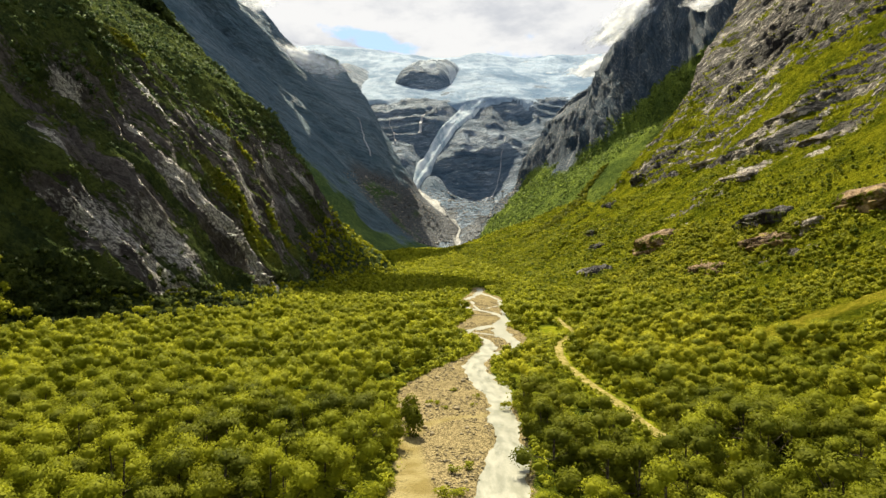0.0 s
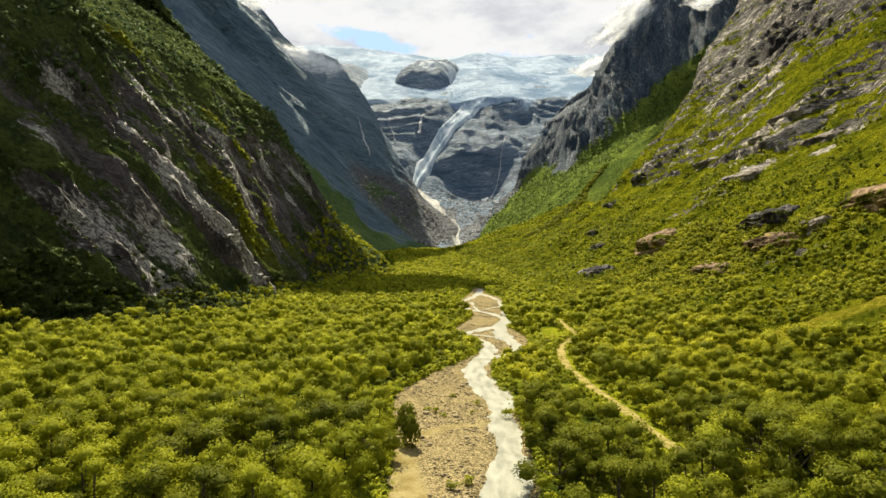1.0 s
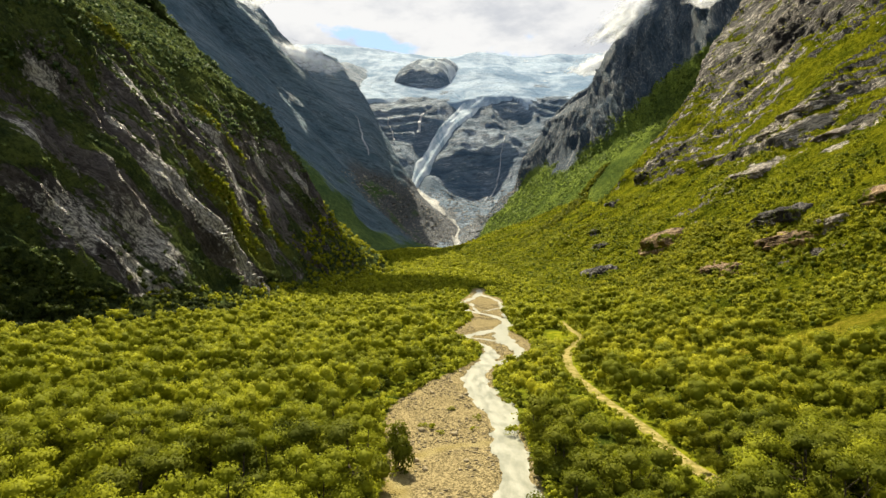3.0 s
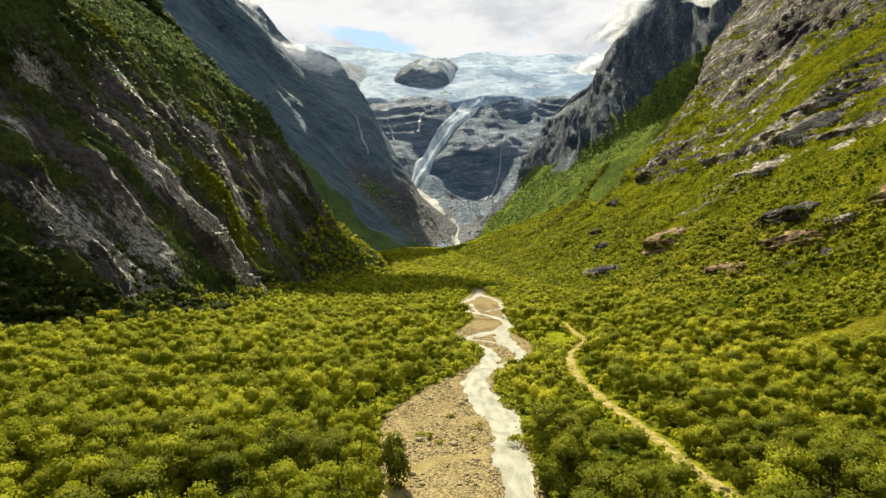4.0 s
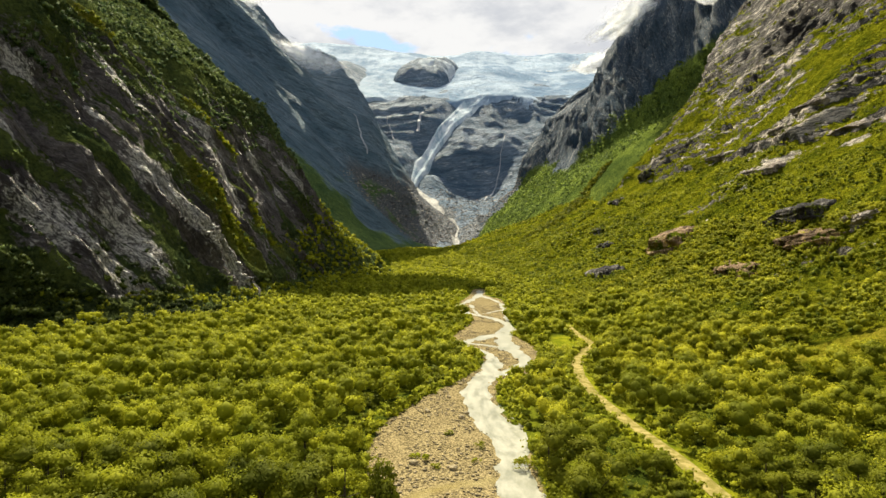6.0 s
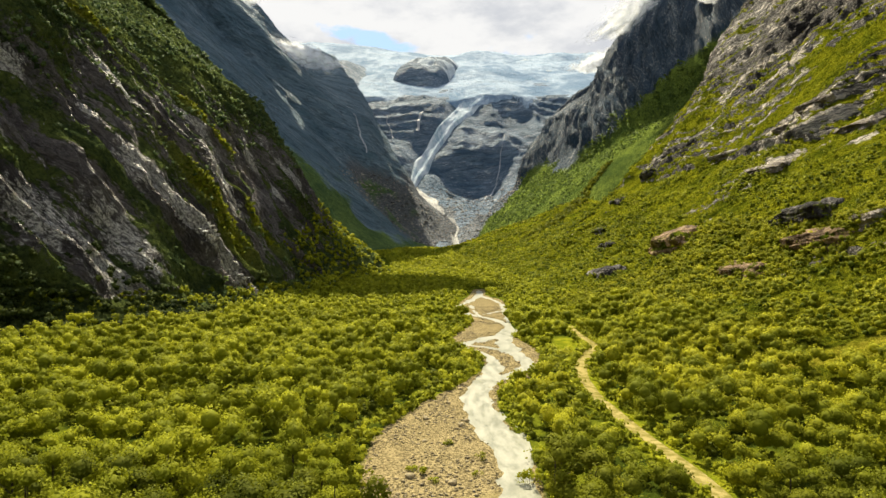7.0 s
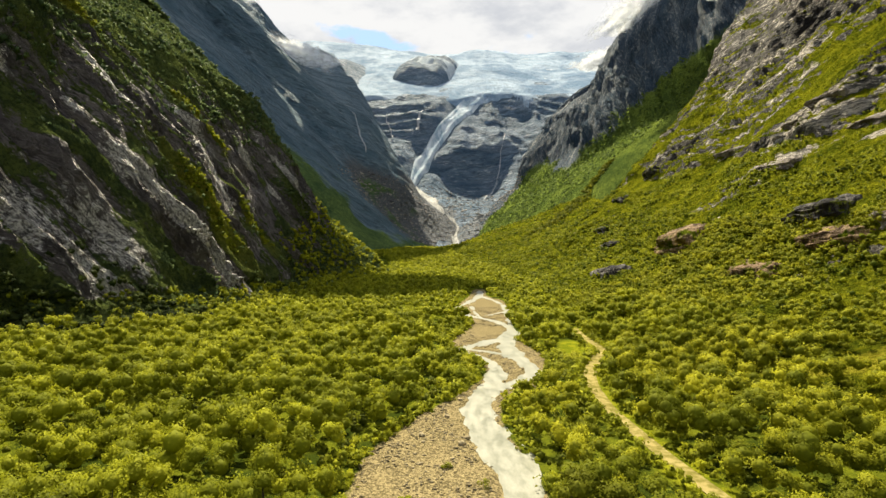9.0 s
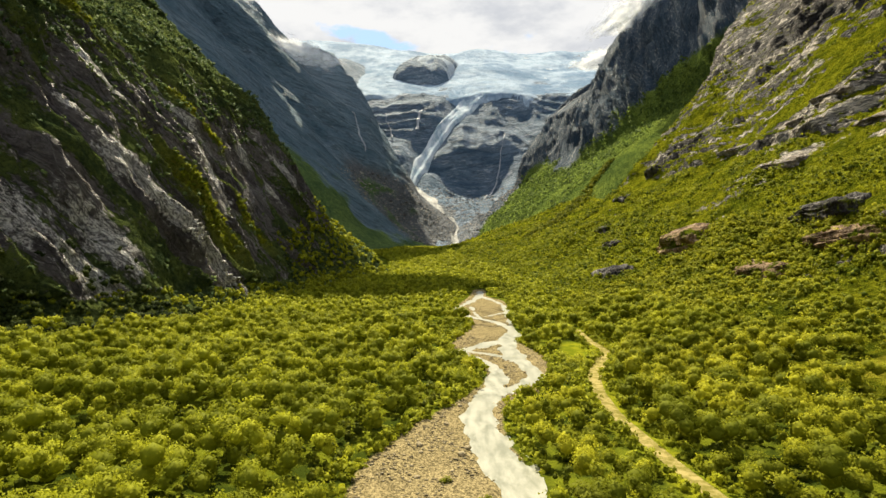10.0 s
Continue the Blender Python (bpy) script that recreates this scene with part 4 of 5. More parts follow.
def track_gap(x, y):
    """True away from the track; its river side is kept lower and more open."""
    e = x - np.interp(y, TRACK[:, 1], TRACK[:, 0])
    open_patch = np.hypot((x - 50.5) * 1.05, (y - 243) * 0.36) < 9.5
    return ((y > 300) | (e > np.where((y > 188) & (y < 262), 6.0, 3.5)) | (e < np.where(y > 92, -4.8, -3.0))) & ~open_patch


def low_wood(x, y):
    """Smaller trees on the river side of the track."""
    e = x - np.interp(y, TRACK[:, 1], TRACK[:, 0])
    bank = (x < np.interp(y, BED[:, 1], BED[:, 0])) & (y > 165) & (y < 300) & (line_gap(x, y, BED) < 11)
    return np.where((e < 2) & (e > -12) & (y > 190) & (y < 240), 0.36, np.where((e < 0) & (e > -17) & (y > 85) & (y < 260), 0.55, np.where(bank, 0.48, 1.0)))


def clear_of(x, y):
    """True where wood grows on the valley floor."""
    ok = (line_gap(x, y, BED) > np.where(x < np.interp(y, BED[:, 1], BED[:, 0]), np.interp(y, [80, 105], [5.0, 2.6]), np.interp(y, [80, 105, 140, 158, 200, 215], [3.0, 1.0, 1.0, 3.4, 3.4, 1.2]))) & track_gap(x, y)
    return ok & meadow_gap(x, y)


def meadow_gap(x, y):
    """True away from the meadow and from the few metres before it."""
    return np.maximum(meadow_mask(x, y), meadow_mask(x + 1.5, y + 7.0)) < 0.5


def on_sheet(V, mask, n, low, high):
    """Random places on a mountain sheet, by its area, where the mask is true and the height lies between low and high."""
    A = np.linalg.norm(np.cross(V[1:, :-1] - V[:-1, :-1], V[:-1, 1:] - V[:-1, :-1]), axis=-1)
    C = V[:-1, :-1]
    w = A * mask[:-1, :-1] * (C[..., 2] > low) * (C[..., 2] < high)
    k = rng.choice(w.size, n, p=(w / w.sum()).ravel())
    i, j = np.unravel_index(k, w.shape)
    u, v = rng.random((2, n, 1))
    return V[i, j] + u * (V[i + 1, j] - V[i, j]) + v * (V[i, j + 1] - V[i, j])


def land_z(x, y):
    """Height of the floor or of the foot of either flank."""
    dr = x - np.interp(y, RIGHT_FOOT[:, 1], RIGHT_FOOT[:, 0])
    up = LEFT_FOOT[:, 1] < 700
    dl = np.interp(y, LEFT_FOOT[up, 1], LEFT_FOOT[up, 0]) - x
    b = np.interp(y, FLOOR_Y, FLOOR_Z)
    return np.maximum(floor_z(x, y), np.maximum(b + np.where(dr > 0, right_height(dr, y), -9), b + np.where((dl > 0) & (y < 705), left_height(dl, y), -9)))


X, Y = scatter(-260, 170, 58, 330, 4.7)
foot_l = np.interp(Y, LEFT_FOOT[:, 1], LEFT_FOOT[:, 0])
foot_r = np.interp(Y, RIGHT_FOOT[:, 1], RIGHT_FOOT[:, 0])
ok = clear_of(X, Y) & (X > foot_l - 24) & (np.abs(X) < 0.86 * Y + 14) & (X < foot_r + 30) & (rng.random(len(X)) < 0.95)
X, Y = X[ok], Y[ok]
Z = land_z(X, Y)
P = np.stack([X, Y, Z], 1)
close = np.argsort(np.hypot(X * 0.6, Y))[:300]
rest = np.setdiff1d(np.arange(len(X)), close)


def tree_model(seed, leaves, mat, label):
    global rng
    rng = np.random.default_rng(seed)
    tree = new("birch_tree")
    bm = bmesh.new()
    k = 9
    lobes = np.stack([rng.normal(0, 0.19, k), rng.normal(0, 0.19, k), rng.uniform(0.26, 0.80, k)], 1)
    lobes[0] = (0, 0, 0.80)
    lobes[1:5, 2] = rng.uniform(0.18, 0.34, 4)
    lobes[1:5, :2] *= 1.35
    lr = rng.uniform(0.13, 0.23, k)
    stems = [((0, 0, -0.08), (rng.normal(0, 0.03), rng.normal(0, 0.03), 0.78), 0.022)] + [((0, 0, 0.08 + 0.2 * rng.random()), tuple(l), 0.010) for l in lobes[:7]]
    for a, b, w in stems:
        a, b = Vector(a), Vector(b)
        m = Matrix.Translation((a + b) / 2) @ (b - a).to_track_quat("Z", "Y").to_matrix().to_4x4()
        bmesh.ops.create_cone(bm, segments=6, radius1=w, radius2=w * 0.3, depth=(b - a).length, matrix=m, cap_ends=False)
    me = bpy.data.meshes.new("trunk")
    bm.to_mesh(me)
    bm.free()
    me.materials.append(M_bark)
    part("trunk", me, tree)
    c, d = crown_points(leaves, lobes, lr)
    v, f, nn = tuft_quads(c, d, np.full(leaves, 0.0190), (c - np.array([0, 0, 0.45])) / np.linalg.norm(c - np.array([0, 0, 0.45]), axis=1, keepdims=True))
    cv = (lobes[:, None] + ICO_V[None] * (lr * 0.66)[:, None, None]).reshape(-1, 3)
    cf = (ICO_F[None] + 12 * np.arange(k)[:, None, None]).reshape(-1, 3) + len(v)
    v, nn = np.concatenate([v, cv]), np.concatenate([nn, np.tile(ICO_V, (k, 1))])
    f = np.concatenate([f[:, [0, 1, 2]], f[:, [0, 2, 3]], cf])
    part("crown", mesh_from("crown", v, f, mat, normals=nn), tree)
    return tagged(tree, label, "tree", "birch wood by the river")


models = [tree_model(100 + i, 1700, M_leaf if i % 4 else M_leaf_dark, "small bushy birch in full yellow-green leaf" if i % 4 else "small bushy alder in darker green leaf") for i in range(8)]
rng = np.random.default_rng(11)
for j, i in enumerate(close):
    s = rng.uniform(5.2, 9.0) * float(low_wood(X[i], Y[i]))
    w = max(s, 3.6) * rng.uniform(0.95, 1.25)
    m = pose(X[i], Y[i], Z[i], 0, 0, rng.uniform(0, 360)) @ Matrix.Diagonal((w, w, s, 1))
    if j < 8:
        models[j].matrix_basis = m
    else:
        copy_thing(models[4 * (j % 2) if X[i] > 9 and j % 5 < 3 else j % 8], Matrix.Identity(4)).matrix_basis = m

def canopy(p):
    """Stands of taller and of lower trees."""
    return 1.0 + 0.45 * fbm(np.stack([p[:, 0], p[:, 1], p[:, 0] * 0], 1) / 19.0, 3, 0.5, 171)


# trees near the cliff foot take the leaves darkened for its shadow
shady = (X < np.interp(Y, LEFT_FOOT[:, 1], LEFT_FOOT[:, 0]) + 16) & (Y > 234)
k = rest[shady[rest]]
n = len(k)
forest("alder_wood", P[k], rng.uniform(1.6, 3.0, n), rng.uniform(3.5, 8.0, n), 80, np.full(n, 0.42), M_leaf_shade, "wood at the cliff foot, leaves darkened for its cast shadow")
for name, y0, y1, per, sz in (("birch_wood", 0, 150, 420, 0.165), ("birch_wood_beyond", 150, 230, 230, 0.23), ("birch_wood_far", 230, 400, 150, 0.26)):
    if y1 < 300:
        k = rest[(Y[rest] >= y0) & (Y[rest] < y1) & (X[rest] > 9)]
        n = len(k)
        forest(name.replace("birch", "mixed"), P[k], rng.uniform(1.7, 3.6, n), rng.uniform(3.4, 8.8, n) * low_wood(P[k, 0], P[k, 1]) * canopy(P[k]), per, np.full(n, sz), M_leaf_mixed, "dense green wood of birch and alder beside the track")
    k = rest[(Y[rest] >= y0) & (Y[rest] < y1) & ~shady[rest] & ((X[rest] <= 9) | (y1 > 300))]
    n = len(k)
    forest(name, P[k], rng.uniform(1.7, 3.6, n), rng.uniform(3.4, 8.8, n) * low_wood(P[k, 0], P[k, 1]) * canopy(P[k]), per, np.full(n, sz), M_leaf, "dense sunlit birch wood covering the valley floor")

XU, YU = scatter(-200, 150, 60, 240, 3.0)
ok = clear_of(XU, YU) & (np.abs(XU) < 0.86 * YU + 10) & (XU > np.interp(YU, LEFT_FOOT[:, 1], LEFT_FOOT[:, 0])) & (XU < np.interp(YU, RIGHT_FOOT[:, 1], RIGHT_FOOT[:, 0]) + 28)
XU, YU = XU[ok], YU[ok]
room = np.array([np.min(np.hypot(X - a, Y - b)) for a, b in zip(XU, YU)]) > 2.2
U = np.stack([XU, YU, land_z(XU, YU) - 0.3], 1)[room]
n = len(U)
forest("undergrowth", U, rng.uniform(1.0, 1.9, n), rng.uniform(1.2, 2.6, n), 18, np.clip(U[:, 1] * 0.0021, 0.18, 0.55), M_leaf_dark, "leafy undergrowth filling gaps in the birch wood", "undergrowth", 3, 2)


def edging(line, half, y0, y1, n, spread):
    """Places along both sides of a plan line."""
    q = line[(line[:, 1] > y0) & (line[:, 1] < y1)]
    k = rng.integers(0, len(q), n)
    w = (q[k, 2] if q.shape[1] > 2 else 0.0) + half + np.abs(rng.normal(0, spread, n))
    return q[k, 0] + w * rng.choice([-1, 1], n), q[k, 1] + rng.uniform(-1, 1, n)


XA, YA = edging(BED, 0.0, 62, 420, 1100, 2.0)
XB, YB = edging(TRACK, 2.4, 80, 292, 560, 1.5)
X, Y = np.concatenate([XA, XB]), np.concatenate([YA, YB])
keep = (line_gap(X, Y, BED) > -0.8) & (line_gap(X, Y, TRACK) > 2.2) & (np.minimum(line_gap(X, Y, WATER), line_gap(X, Y, BRAID)) > 1.5)
P = np.stack([X, Y, floor_z(X, Y) - 0.3], 1)[keep]
n = len(P)
forest("edge_scrub", P, rng.uniform(0.6, 1.7, n), rng.uniform(0.9, 2.8, n), 28, np.clip(P[:, 1] * 0.0021, 0.18, 0.55), M_leaf, "low willow scrub along the river bank and track", "scrub", 3, 1)

X, Y = scatter(-330, 330, 330, 1220, 5.6)
ok = clear_of(X, Y) & (X > np.where(Y < 700, np.interp(Y, LEFT_FOOT[:, 1], LEFT_FOOT[:, 0]) - 8, np.interp(Y, [700, 900, 1060, 1250], [-56, -75, -120, -60]))) & (X < np.interp(Y, RIGHT_FOOT[:, 1], RIGHT_FOOT[:, 0]) + 25)
X, Y = X[ok], Y[ok]
P = np.stack([X, Y, land_z(X, Y)], 1)
n = len(P)
forest("distant_wood", P, rng.uniform(2.2, 3.8, n), rng.uniform(3, 6.5, n), 22, Y * 0.0017, M_leaf, "distant low wood on the valley floor", k=3, cores=1)

# bushes on the flanks
# beyond y 232 the foot wood is coloured as lying in shadow
Q = on_sheet(LEFT_V, (LEFT_V[..., 1] > 180) & (LEFT_V[..., 1] < 268), 620, 1, 30)
for name, band, mat, label in (("foot_wood", Q[:, 1] >= 232, M_leaf_shade, "wood along the cliff foot, leaves coloured dark for cast shadow"), ("foot_wood_lit", Q[:, 1] < 232, M_leaf_slope, "sunlit birch wood climbing the foot of the slope")):
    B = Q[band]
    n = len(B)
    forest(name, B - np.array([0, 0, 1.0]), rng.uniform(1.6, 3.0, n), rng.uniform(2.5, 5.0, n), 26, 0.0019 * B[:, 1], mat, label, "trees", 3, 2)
Q = on_sheet(LEFT_V, (LEFT_V[..., 1] > 262) & (LEFT_V[..., 1] < 640), 520, 0, 15)
n = len(Q)
forest("foot_scrub", Q - np.array([0, 0, 0.8]), rng.uniform(1.4, 2.8, n), rng.uniform(2.0, 4.2, n), 20, 0.0019 * Q[:, 1], M_leaf_slope, "yellow-green scrub at the foot of the cliff", "scrub", 3, 2)
for name, Q, mat, label in (("far_scrub", on_sheet(RIGHT_V, (RIGHT_V[..., 1] > 700) & (RIGHT_V[..., 1] < 1250), 1500, 40, 300), M_leaf_mixed, "pale green scrub on the distant slope"),
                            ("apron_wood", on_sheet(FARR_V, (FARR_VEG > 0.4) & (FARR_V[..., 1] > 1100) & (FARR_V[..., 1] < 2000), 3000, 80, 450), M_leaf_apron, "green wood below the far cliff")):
    Q = Q[fbm(Q / 60.0, 3, seed=151) > -0.25]
    n = len(Q)
    forest(name, Q - np.array([0, 0, 1.0]), rng.uniform(1.6, 3.8, n), rng.uniform(2.0, 4.5, n), 8, 0.0019 * Q[:, 1], mat, label, "scrub", 3, 1)
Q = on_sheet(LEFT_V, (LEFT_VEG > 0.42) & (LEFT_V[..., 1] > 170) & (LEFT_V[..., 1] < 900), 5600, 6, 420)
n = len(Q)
forest("ledge_bushes", Q - np.array([0, 0, 1.2]), rng.uniform(1.0, 2.6, n), rng.uniform(1.6, 4.0, n), 9, 0.0023 * Q[:, 1], M_leaf_upper, "bushes and small birches on rock ledges, coloured dark for shade", "bushes", 3, 1)
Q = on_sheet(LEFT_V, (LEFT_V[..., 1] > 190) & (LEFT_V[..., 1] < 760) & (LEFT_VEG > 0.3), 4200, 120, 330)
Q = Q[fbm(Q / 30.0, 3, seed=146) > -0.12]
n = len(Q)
forest("upper_wood", Q - np.array([0, 0, 1.5]), rng.uniform(1.6, 3.8, n), rng.uniform(2.5, 6.0, n), 12, 0.0022 * Q[:, 1], M_leaf_upper, "wood cloaking the upper mountainside, coloured for shade and haze", "trees", 3, 2)
Q = on_sheet(LEFT_V, (LIT_TERRACE > 0.35) & (LEFT_V[..., 1] > 300) & (LEFT_V[..., 1] < 640), 400, 8, 230)
n = len(Q)
forest("terrace_bushes", Q - np.array([0, 0, 1.0]), rng.uniform(1.0, 2.4, n), rng.uniform(1.5, 3.4, n), 14, 0.0021 * Q[:, 1], M_leaf_slope, "yellow-green bushes on grassy terraces coloured as if sunlit", "bushes", 3, 1)
# spur end lies in shade; the brighter leaves stand in for sunlight
Q = on_sheet(LEFT_V, (LEFT_V[..., 1] > 500) & (LEFT_V[..., 1] < 860) & (LEFT_V[..., 2] < 30 + 0.30 * (LEFT_V[..., 1] - 450)), 2000, 8, 160)
n = len(Q)
forest("spur_bushes", Q - np.array([0, 0, 1.0]), rng.uniform(1.6, 3.4, n), rng.uniform(2.5, 5.0, n), 15, 0.0019 * Q[:, 1], M_leaf, "bushes on the shaded low end of the spur, coloured as if sunlit", "bushes", 3, 2)
low = (RIGHT_V[..., 1] > 120) & (RIGHT_V[..., 1] < 1000) & (RIGHT_VEG > 0.3)
Q = on_sheet(RIGHT_V, low, 11500, 9, 125)
Q = Q[(fbm(Q / np.array([22.0, 45.0, 20.0]), 4, 0.6, seed=131) + rng.normal(0, 0.05, len(Q)) > -0.42 + 0.0085 * (Q[:, 2] - 30)) & meadow_gap(Q[:, 0], Q[:, 1])]
n = len(Q)
forest("slope_wood", Q - np.array([0, 0, 0.6]), rng.uniform(1.3, 2.8, n), rng.uniform(1.6, 3.8, n), 20, np.clip(0.0014 * Q[:, 1], 0.24, 1.0), M_leaf_slope, "open birch scrub climbing the lower slope", "trees", 5, 1, 1.6)
Q = on_sheet(RIGHT_V, (RIGHT_V[..., 1] > 115) & (RIGHT_V[..., 1] < 380) & (RIGHT_VEG > 0.2), 3300, 7, 52)
Q = Q[(fbm(Q / np.array([20.0, 34.0, 18.0]), 4, 0.6, seed=137) > -0.22) & meadow_gap(Q[:, 0], Q[:, 1])]
n = len(Q)
forest("near_slope_wood", Q - np.array([0, 0, 0.8]), rng.uniform(1.4, 2.9, n), rng.uniform(2.4, 5.4, n), 38, np.clip(0.00115 * Q[:, 1], 0.20, 0.5), M_leaf_mixed, "dense birch and alder scrub on the lowest slope", "trees", 4, 2, 1.2)
Q = on_sheet(RIGHT_V, (RIGHT_VEG > 0.45) & (RIGHT_V[..., 1] > 110) & (RIGHT_V[..., 1] < 1250), 17000, 10, 330)
n = len(Q)
clump = fbm(Q / np.array([26.0, 60.0, 22.0]), 4, 0.6, seed=120)
Q = Q[((clump + rng.normal(0, 0.05, n) > 0.06) | (rng.random(n) < 0.03)) & meadow_gap(Q[:, 0], Q[:, 1])]
n = len(Q)
forest("slope_bushes", Q - np.array([0, 0, 0.8]), rng.uniform(0.7, 2.2, n), rng.uniform(1.0, 3.2, n), 13, np.clip(0.0016 * Q[:, 1], 0.28, 1.2), M_leaf_slope, "green bushes scattered over the sunlit slope", "bushes", 4, 1, 1.6)
# a diagonal shadow across the slope, made as a strip of dark bushes
SHADOW_BAND = smooth_line([(120, 866, 4), (155, 900, 9), (183, 931, 11), (220, 992, 14), (254, 1052, 13), (280, 1069, 9), (312, 1084, 5)], 8.0)
Q = np.concatenate([on_sheet(V, line_gap(V[..., 0], V[..., 1], SHADOW_BAND) < 0, n, 25, 330) for V, n in ((RIGHT_V, 420), (FARR_V, 260))])
n = len(Q)
forest("gully_scrub", Q - np.array([0, 0, 0.8]), rng.uniform(1.6, 3.4, n), rng.uniform(3.6, 6.0, n), 10, 0.0017 * Q[:, 1], M_leaf_dark, "strip of dark scrub standing in for a shadow band on the slope", "scrub", 4, 1, 1.4)


# ---- rock outcrops on the sunlit slope ----
def outcrop(p, up, ahead, long, across, tall, seed, label, mat, group, sink=0.7, rim=0.0):
    """A bedded slab with a broken steep front; rim: how far turf creeps in over its edges."""
    bm = bmesh.new()
    bmesh.ops.create_icosphere(bm, subdivisions=5, radius=1.0)
    v = np.array([q.co for q in bm.verts])
    v = np.sign(v) * np.abs(v) ** 0.46
    v /= np.abs(v).max()
    w = v * np.array([across * 0.62, long / 2, tall])
    w *= (1 + 0.30 * fbm(v * 1.5 + seed, 3, 0.5, seed + 5))[:, None]
    bed = (w[:, 2] + 0.35 * w[:, 0] + 0.12 * w[:, 1]) / 2.6 + 0.5 * fbm(w / 11.0, 3, 0.5, seed + 3)
    lay = np.mod(bed, 1.0)
    block = hash3(np.floor(bed).astype(np.int64), np.floor(w[:, 1] / 6.0 + 0.6 * fbm(w / 6.0, 2, 0.5, seed + 12)).astype(np.int64), np.floor(w[:, 0] / 6.0).astype(np.int64), seed)
    out = np.stack([np.sign(v[:, 0]) * np.abs(v[:, 0]) ** 4, np.sign(v[:, 1]) * np.abs(v[:, 1]) ** 4, 0.35 * v[:, 2]], 1)
    w = w + out * (1.1 * block + 1.2 * (np.minimum(lay, 0.75) - 0.4) + 2.4 * fbm(w / 8.0, 4, 0.55, seed + 7))[:, None]
    w[:, 2] -= 0.22 * tall * np.clip(v[:, 1], -1, 1) + 0.10 * tall * v[:, 0]
    edge = np.maximum(np.abs(v[:, 0]), np.abs(v[:, 1]))
    turf = 0.06 + (v[:, 2] > 0.3) * (0.45 * fbm(w / 7.0, 3, 0.5, seed + 8) + rim * np.clip((edge - 0.35) / 0.4, 0, 1) * (1 + 1.4 * fbm(w / 5.0, 3, 0.5, seed + 9)))
    for a, b in zip(bm.verts, w):
        a.co = b
    me = bpy.data.meshes.new("rock_outcrop")
    bm.to_mesh(me)
    bm.free()
    t = me.attributes.new("veg", "FLOAT", "POINT")
    t.data.foreach_set("value", turf.astype(np.float32))
    me.materials.append(mat)
    ob = new("rock_outcrop", me)
    up, ahead = Vector(up), Vector(ahead)
    side = ahead.cross(up).normalized()
    up = side.cross(ahead).normalized()
    turn = Matrix((side, ahead.normalized(), up)).transposed().to_4x4()
    ob.matrix_basis = Matrix.Translation(Vector(p) - up * tall * sink) @ turn
    return tagged(ob, label, "rock", group)


SLOPE = ((-0.42, -0.12, 0.90), (-0.10, 1.0, 0.05))
for j, (x, y, *a) in enumerate([(150, 398, 50, 24, 13), (156, 276, 40, 10, 8), (139, 300, 34, 10, 5), (176, 234, 28, 12, 8)]):
    outcrop(sheet_point(RIGHT_V, x, y), *SLOPE, *a, 500 + j, "tawny brown rock slab jutting from the slope", M_slab, "outcrops on the grassy slope", 0.62, 0.3)
for j, (x, y, *a) in enumerate([(168, 305, 46, 15, 12), (112, 425, 38, 17, 10), (217, 632, 22, 9, 6), (185, 630, 24, 9, 5), (137, 500, 28, 10, 6), (151, 582, 26, 10, 5)]):
    outcrop(sheet_point(RIGHT_V, x, y), *SLOPE, *a, 520 + j, "dark grey crag half buried in bushes", M_dark, "outcrops on the grassy slope", 0.72, 0.3)
for j, (x, y, *a) in enumerate([(166, 258, 16, 9, 4), (228, 405, 28, 12, 4), (236, 392, 26, 10, 4), (231, 350, 30, 11, 4), (199, 392, 40, 9, 3.5), (226, 486, 40, 6, 3)]):
    outcrop(sheet_point(RIGHT_V, x, y), *SLOPE, *a, 540 + j, "pale sunlit bare rock slab on the slope", M_pale, "outcrops on the grassy slope", 0.7, 0.12)

# ---- river bed: boulders, stones and shrubs ----
def stone_mesh(seed):
    bm = bmesh.new()
    bmesh.ops.create_icosphere(bm, subdivisions=2, radius=1.0)
    v = np.array([q.co for q in bm.verts])
    v = v * (1 + 0.35 * fbm(v * 1.3 + seed, 3, 0.5, seed))[:, None] * np.array([1.0, 0.8, 0.6])
    for a, b in zip(bm.verts, v):
        a.co = b
    me = bpy.data.meshes.new("boulder")
    bm.to_mesh(me)
    bm.free()
    me.materials.append(M_stone)
    return me


def bed_z(x, y):
    i, j = np.argmin(np.abs(gy - y)), np.argmin(np.abs(gx - x))
    return gz[i, j]


def loose_stones(name, at, sz, mat, label, category):
    """Many angular stones lying about, far too many to count."""
    n = len(at)
    base = np.array([(1, 0, 0), (0, 1, 0), (-1, 0, 0), (0, -1, 0), (0, 0, 0.42), (0, 0, -0.5)], float)
    tri = np.array([(0, 1, 4), (1, 2, 4), (2, 3, 4), (3, 0, 4), (1, 0, 5), (2, 1, 5), (3, 2, 5), (0, 3, 5)])
    v = (base[None] * rng.uniform(0.65, 1.2, (n, 6, 3))) * sz[:, None, None]
    a = rng.uniform(0, 6.28, n)
    v = np.stack([v[..., 0] * np.cos(a)[:, None] - v[..., 1] * np.sin(a)[:, None], v[..., 0] * np.sin(a)[:, None] + v[..., 1] * np.cos(a)[:, None], v[..., 2]], -1) + at[:, None]
    ob = new(name, mesh_from(name, v.reshape(-1, 3), (tri[None] + 6 * np.arange(n)[:, None, None]).reshape(-1, 3), mat, smooth=False))
    return tagged(ob, label, category, kind="stuff")


rng = np.random.default_rng(21)
stones = [stone_mesh(600 + k) for k in range(5)]
count = 0
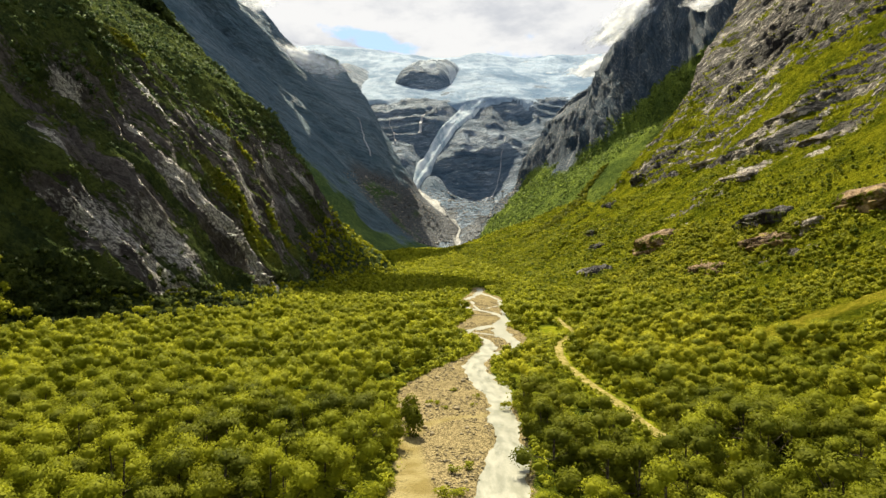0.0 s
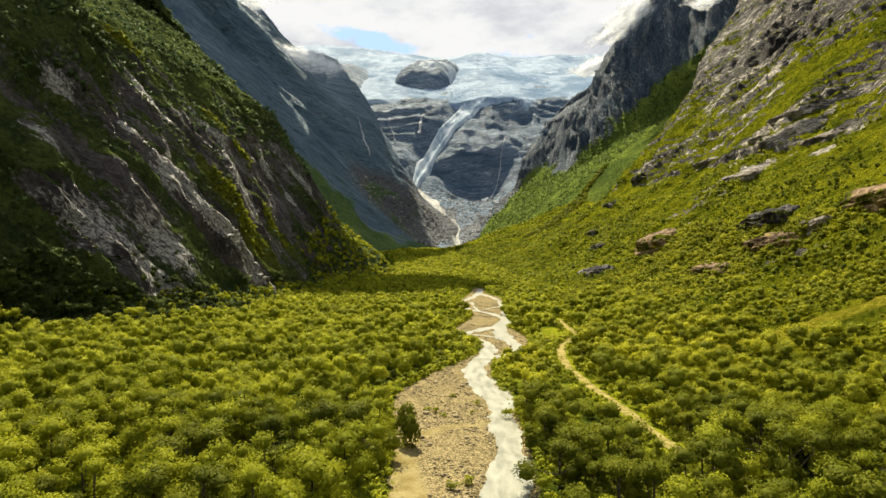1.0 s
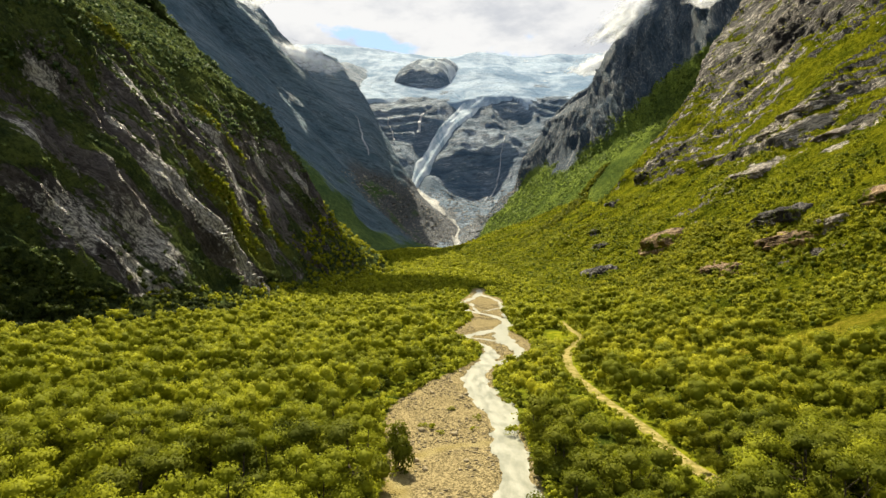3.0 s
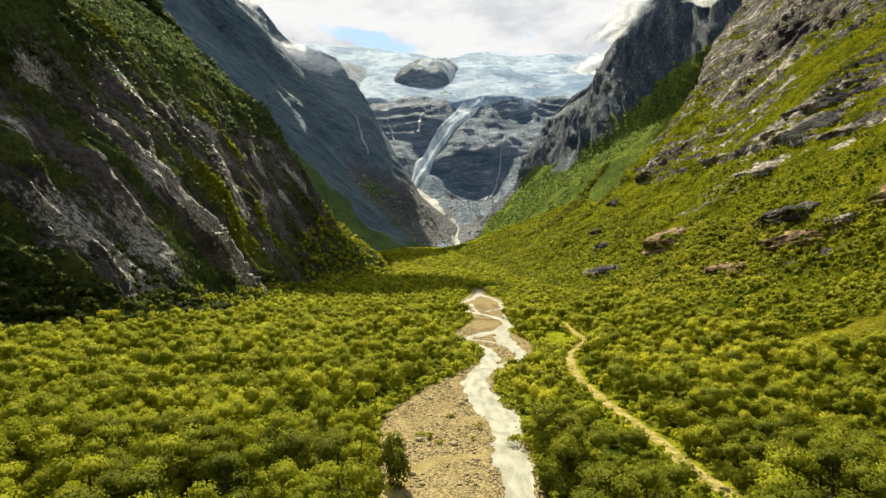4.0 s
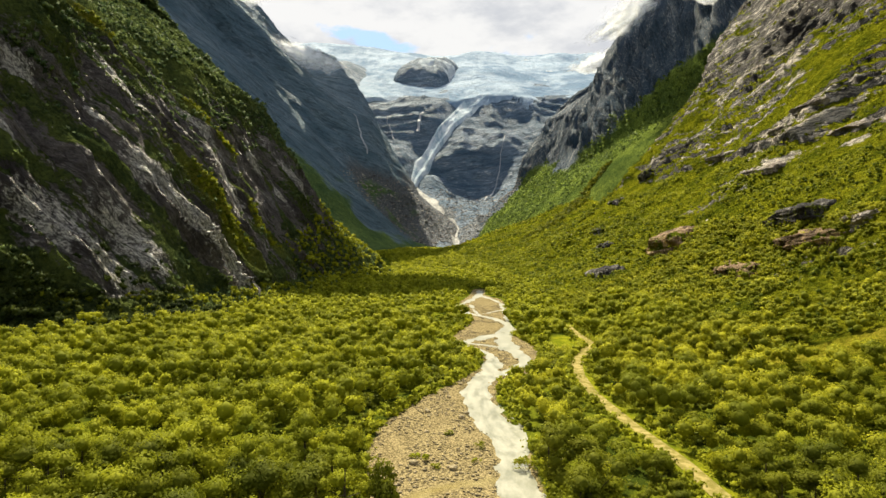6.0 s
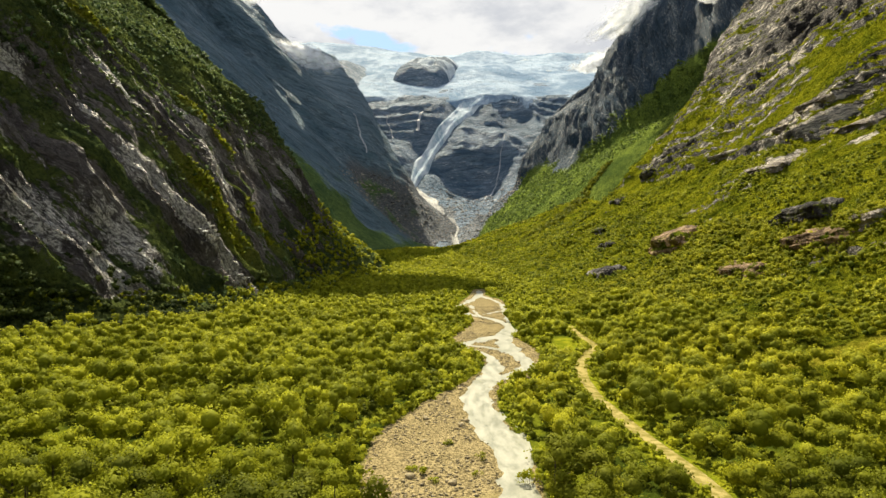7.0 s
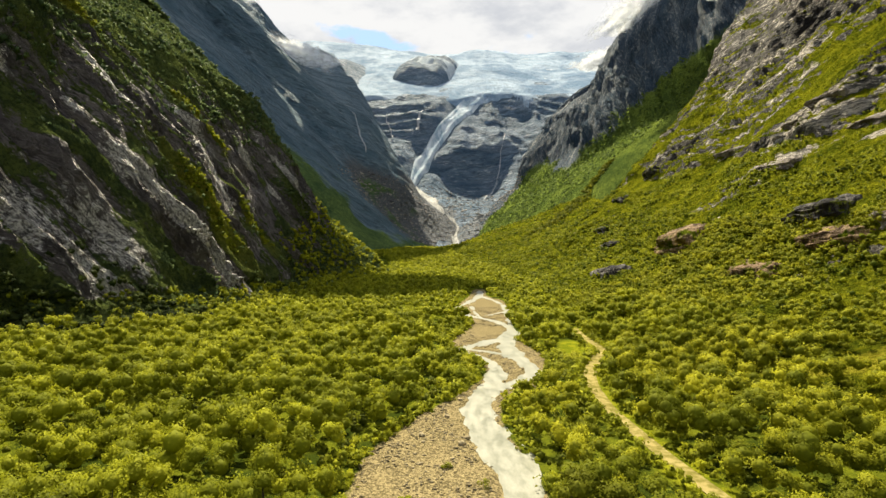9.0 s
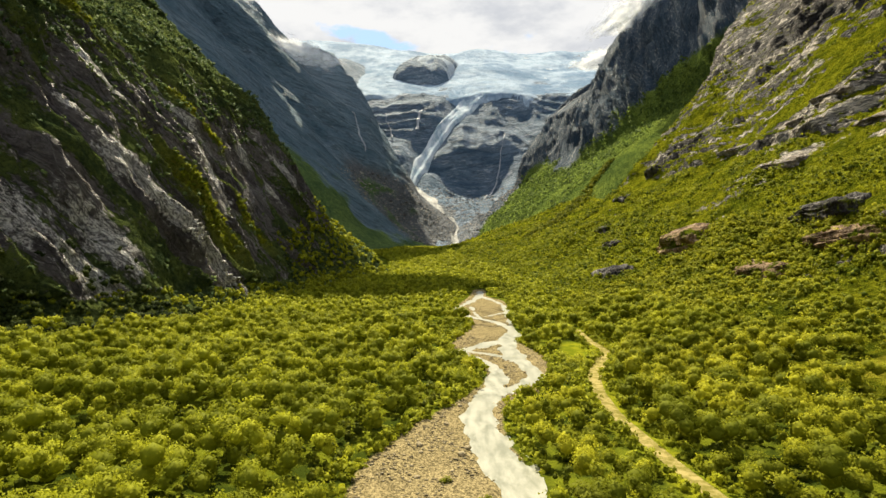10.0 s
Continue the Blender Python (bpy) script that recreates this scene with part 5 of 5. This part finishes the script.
while count < 60:
    q = BED[rng.integers(60, 170)]
    x, y = q[0] + rng.uniform(-1, 1) * q[2], q[1] + rng.uniform(-1, 1)
    r = rng.uniform(0.25, 0.75)
    ob = new("boulder", stones[count % 5])
    ob.matrix_basis = pose(x, y, bed_z(x, y) + r * 0.25, 0, 0, rng.uniform(0, 360)) @ Matrix.Scale(r, 4)
    tagged(ob, "grey-brown boulder lying in the river gravel", "boulder", "boulders in the river bed")
    count += 1

n = 12000
k = rng.integers(55, 230, n)
x, y = BED[k, 0] + rng.uniform(-1, 1, n) * BED[k, 2], BED[k, 1] + rng.uniform(-1, 1, n)
keep = (np.minimum(line_gap(x, y, WATER), line_gap(x, y, BRAID)) > 0.2) & (line_gap(x, y, SAND) > 0.5) & (fbm(np.stack([x, y, x * 0], 1) / 6.0, 3, seed=44) > -0.12)
x, y = x[keep], y[keep]
n = len(x)
z = np.array([bed_z(a, b) for a, b in zip(x, y)])
sz = rng.uniform(0.08, 0.33, n) * rng.uniform(0.7, 1.5, n)
loose_stones("cobbles", np.stack([x, y, z + sz * 0.2], 1), sz, M_stone, "loose tan cobbles spread over the gravel bars", "cobbles")

# fallen rock at the head of the valley
HEAD_V = np.stack([HX, HY, HZ], -1)
for spots_on, size, label in ((on_sheet(FARL_V, (FARL_V[..., 1] > 1420) & (FARL_V[..., 1] < 1800) & (FARL_PATCH > -0.35), 1500, 60, 270), 1.0, "pale fallen blocks below the shaded mountainside"),
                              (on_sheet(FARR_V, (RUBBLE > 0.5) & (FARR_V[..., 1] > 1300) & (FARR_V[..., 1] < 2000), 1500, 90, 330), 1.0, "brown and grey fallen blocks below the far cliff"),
                              (on_sheet(HEAD_V, (HX > -80) & (HX < 260) & (HY < 2080) & (line_gap(HX, HY, OUTWASH) > 8), 1300, 80, 300), 1.2, "grey fallen blocks at the foot of the headwall")):
    n = len(spots_on)
    loose_stones("rubble", spots_on, size * rng.uniform(1.6, 4.2, n) * np.where(rng.random(n) < 0.06, 2.0, 1.0), M_rubble, label, "rubble")


def shrub_model(seed, mat, leaves, tuft):
    global rng
    rng = np.random.default_rng(seed)
    thing = new("willow_shrub")
    k = 6
    lobes = np.stack([rng.normal(0, 0.28, k), rng.normal(0, 0.28, k), rng.uniform(0.2, 0.7, k)], 1)
    lr = rng.uniform(0.2, 0.34, k)
    bm = bmesh.new()
    for l in lobes:
        a, b = Vector((0, 0, -0.1)), Vector(l)
        m = Matrix.Translation((a + b) / 2) @ (b - a).to_track_quat("Z", "Y").to_matrix().to_4x4()
        bmesh.ops.create_cone(bm, segments=5, radius1=0.02, radius2=0.006, depth=(b - a).length, matrix=m, cap_ends=False)
    me = bpy.data.meshes.new("stems")
    bm.to_mesh(me)
    bm.free()
    me.materials.append(M_bark)
    part("stems", me, thing)
    c, d = crown_points(leaves, lobes, lr)
    v, f, nn = tuft_quads(c, d, np.full(leaves, tuft), d)
    part("foliage", mesh_from("foliage", v, f, mat, normals=nn), thing)
    return thing


for j, (x, y, s, w) in enumerate([(-6.2, 101, 7.6, 4.7), (-1.3, 120.5, 1.4, 2.0), (-2.6, 123, 1.0, 1.6), (2.4, 134, 0.8, 1.6), (7.6, 127, 1.2, 1.3), (3.9, 85, 1.3, 1.9), (1.5, 83, 1.2, 1.8), (-8.8, 90, 1.3, 2.0), (13.6, 118.5, 2.8, 2.6), (6.3, 121, 0.8, 1.1), (0.4, 118, 0.8, 1.4), (0.4, 74, 1.6, 2.6), (2.0, 75.5, 1.3, 2.0), (-8.7, 76, 1.6, 2.4), (-7.6, 78, 1.0, 1.6)]):
    ob = shrub_model(700 + j, *((M_leaf_dark, 2400, 0.034) if j == 0 else (M_leaf, 420, 0.06)))
    ob.matrix_basis = pose(x, y, bed_z(x, y), 0, 0, 40 * j) @ Matrix.Diagonal((w, w, s, 1))
    tagged(ob, "dark green bushy alder standing alone on the gravel" if j == 0 else "low yellow-green willow shrub on the gravel bar", "shrub", "shrubs on the gravel bars")
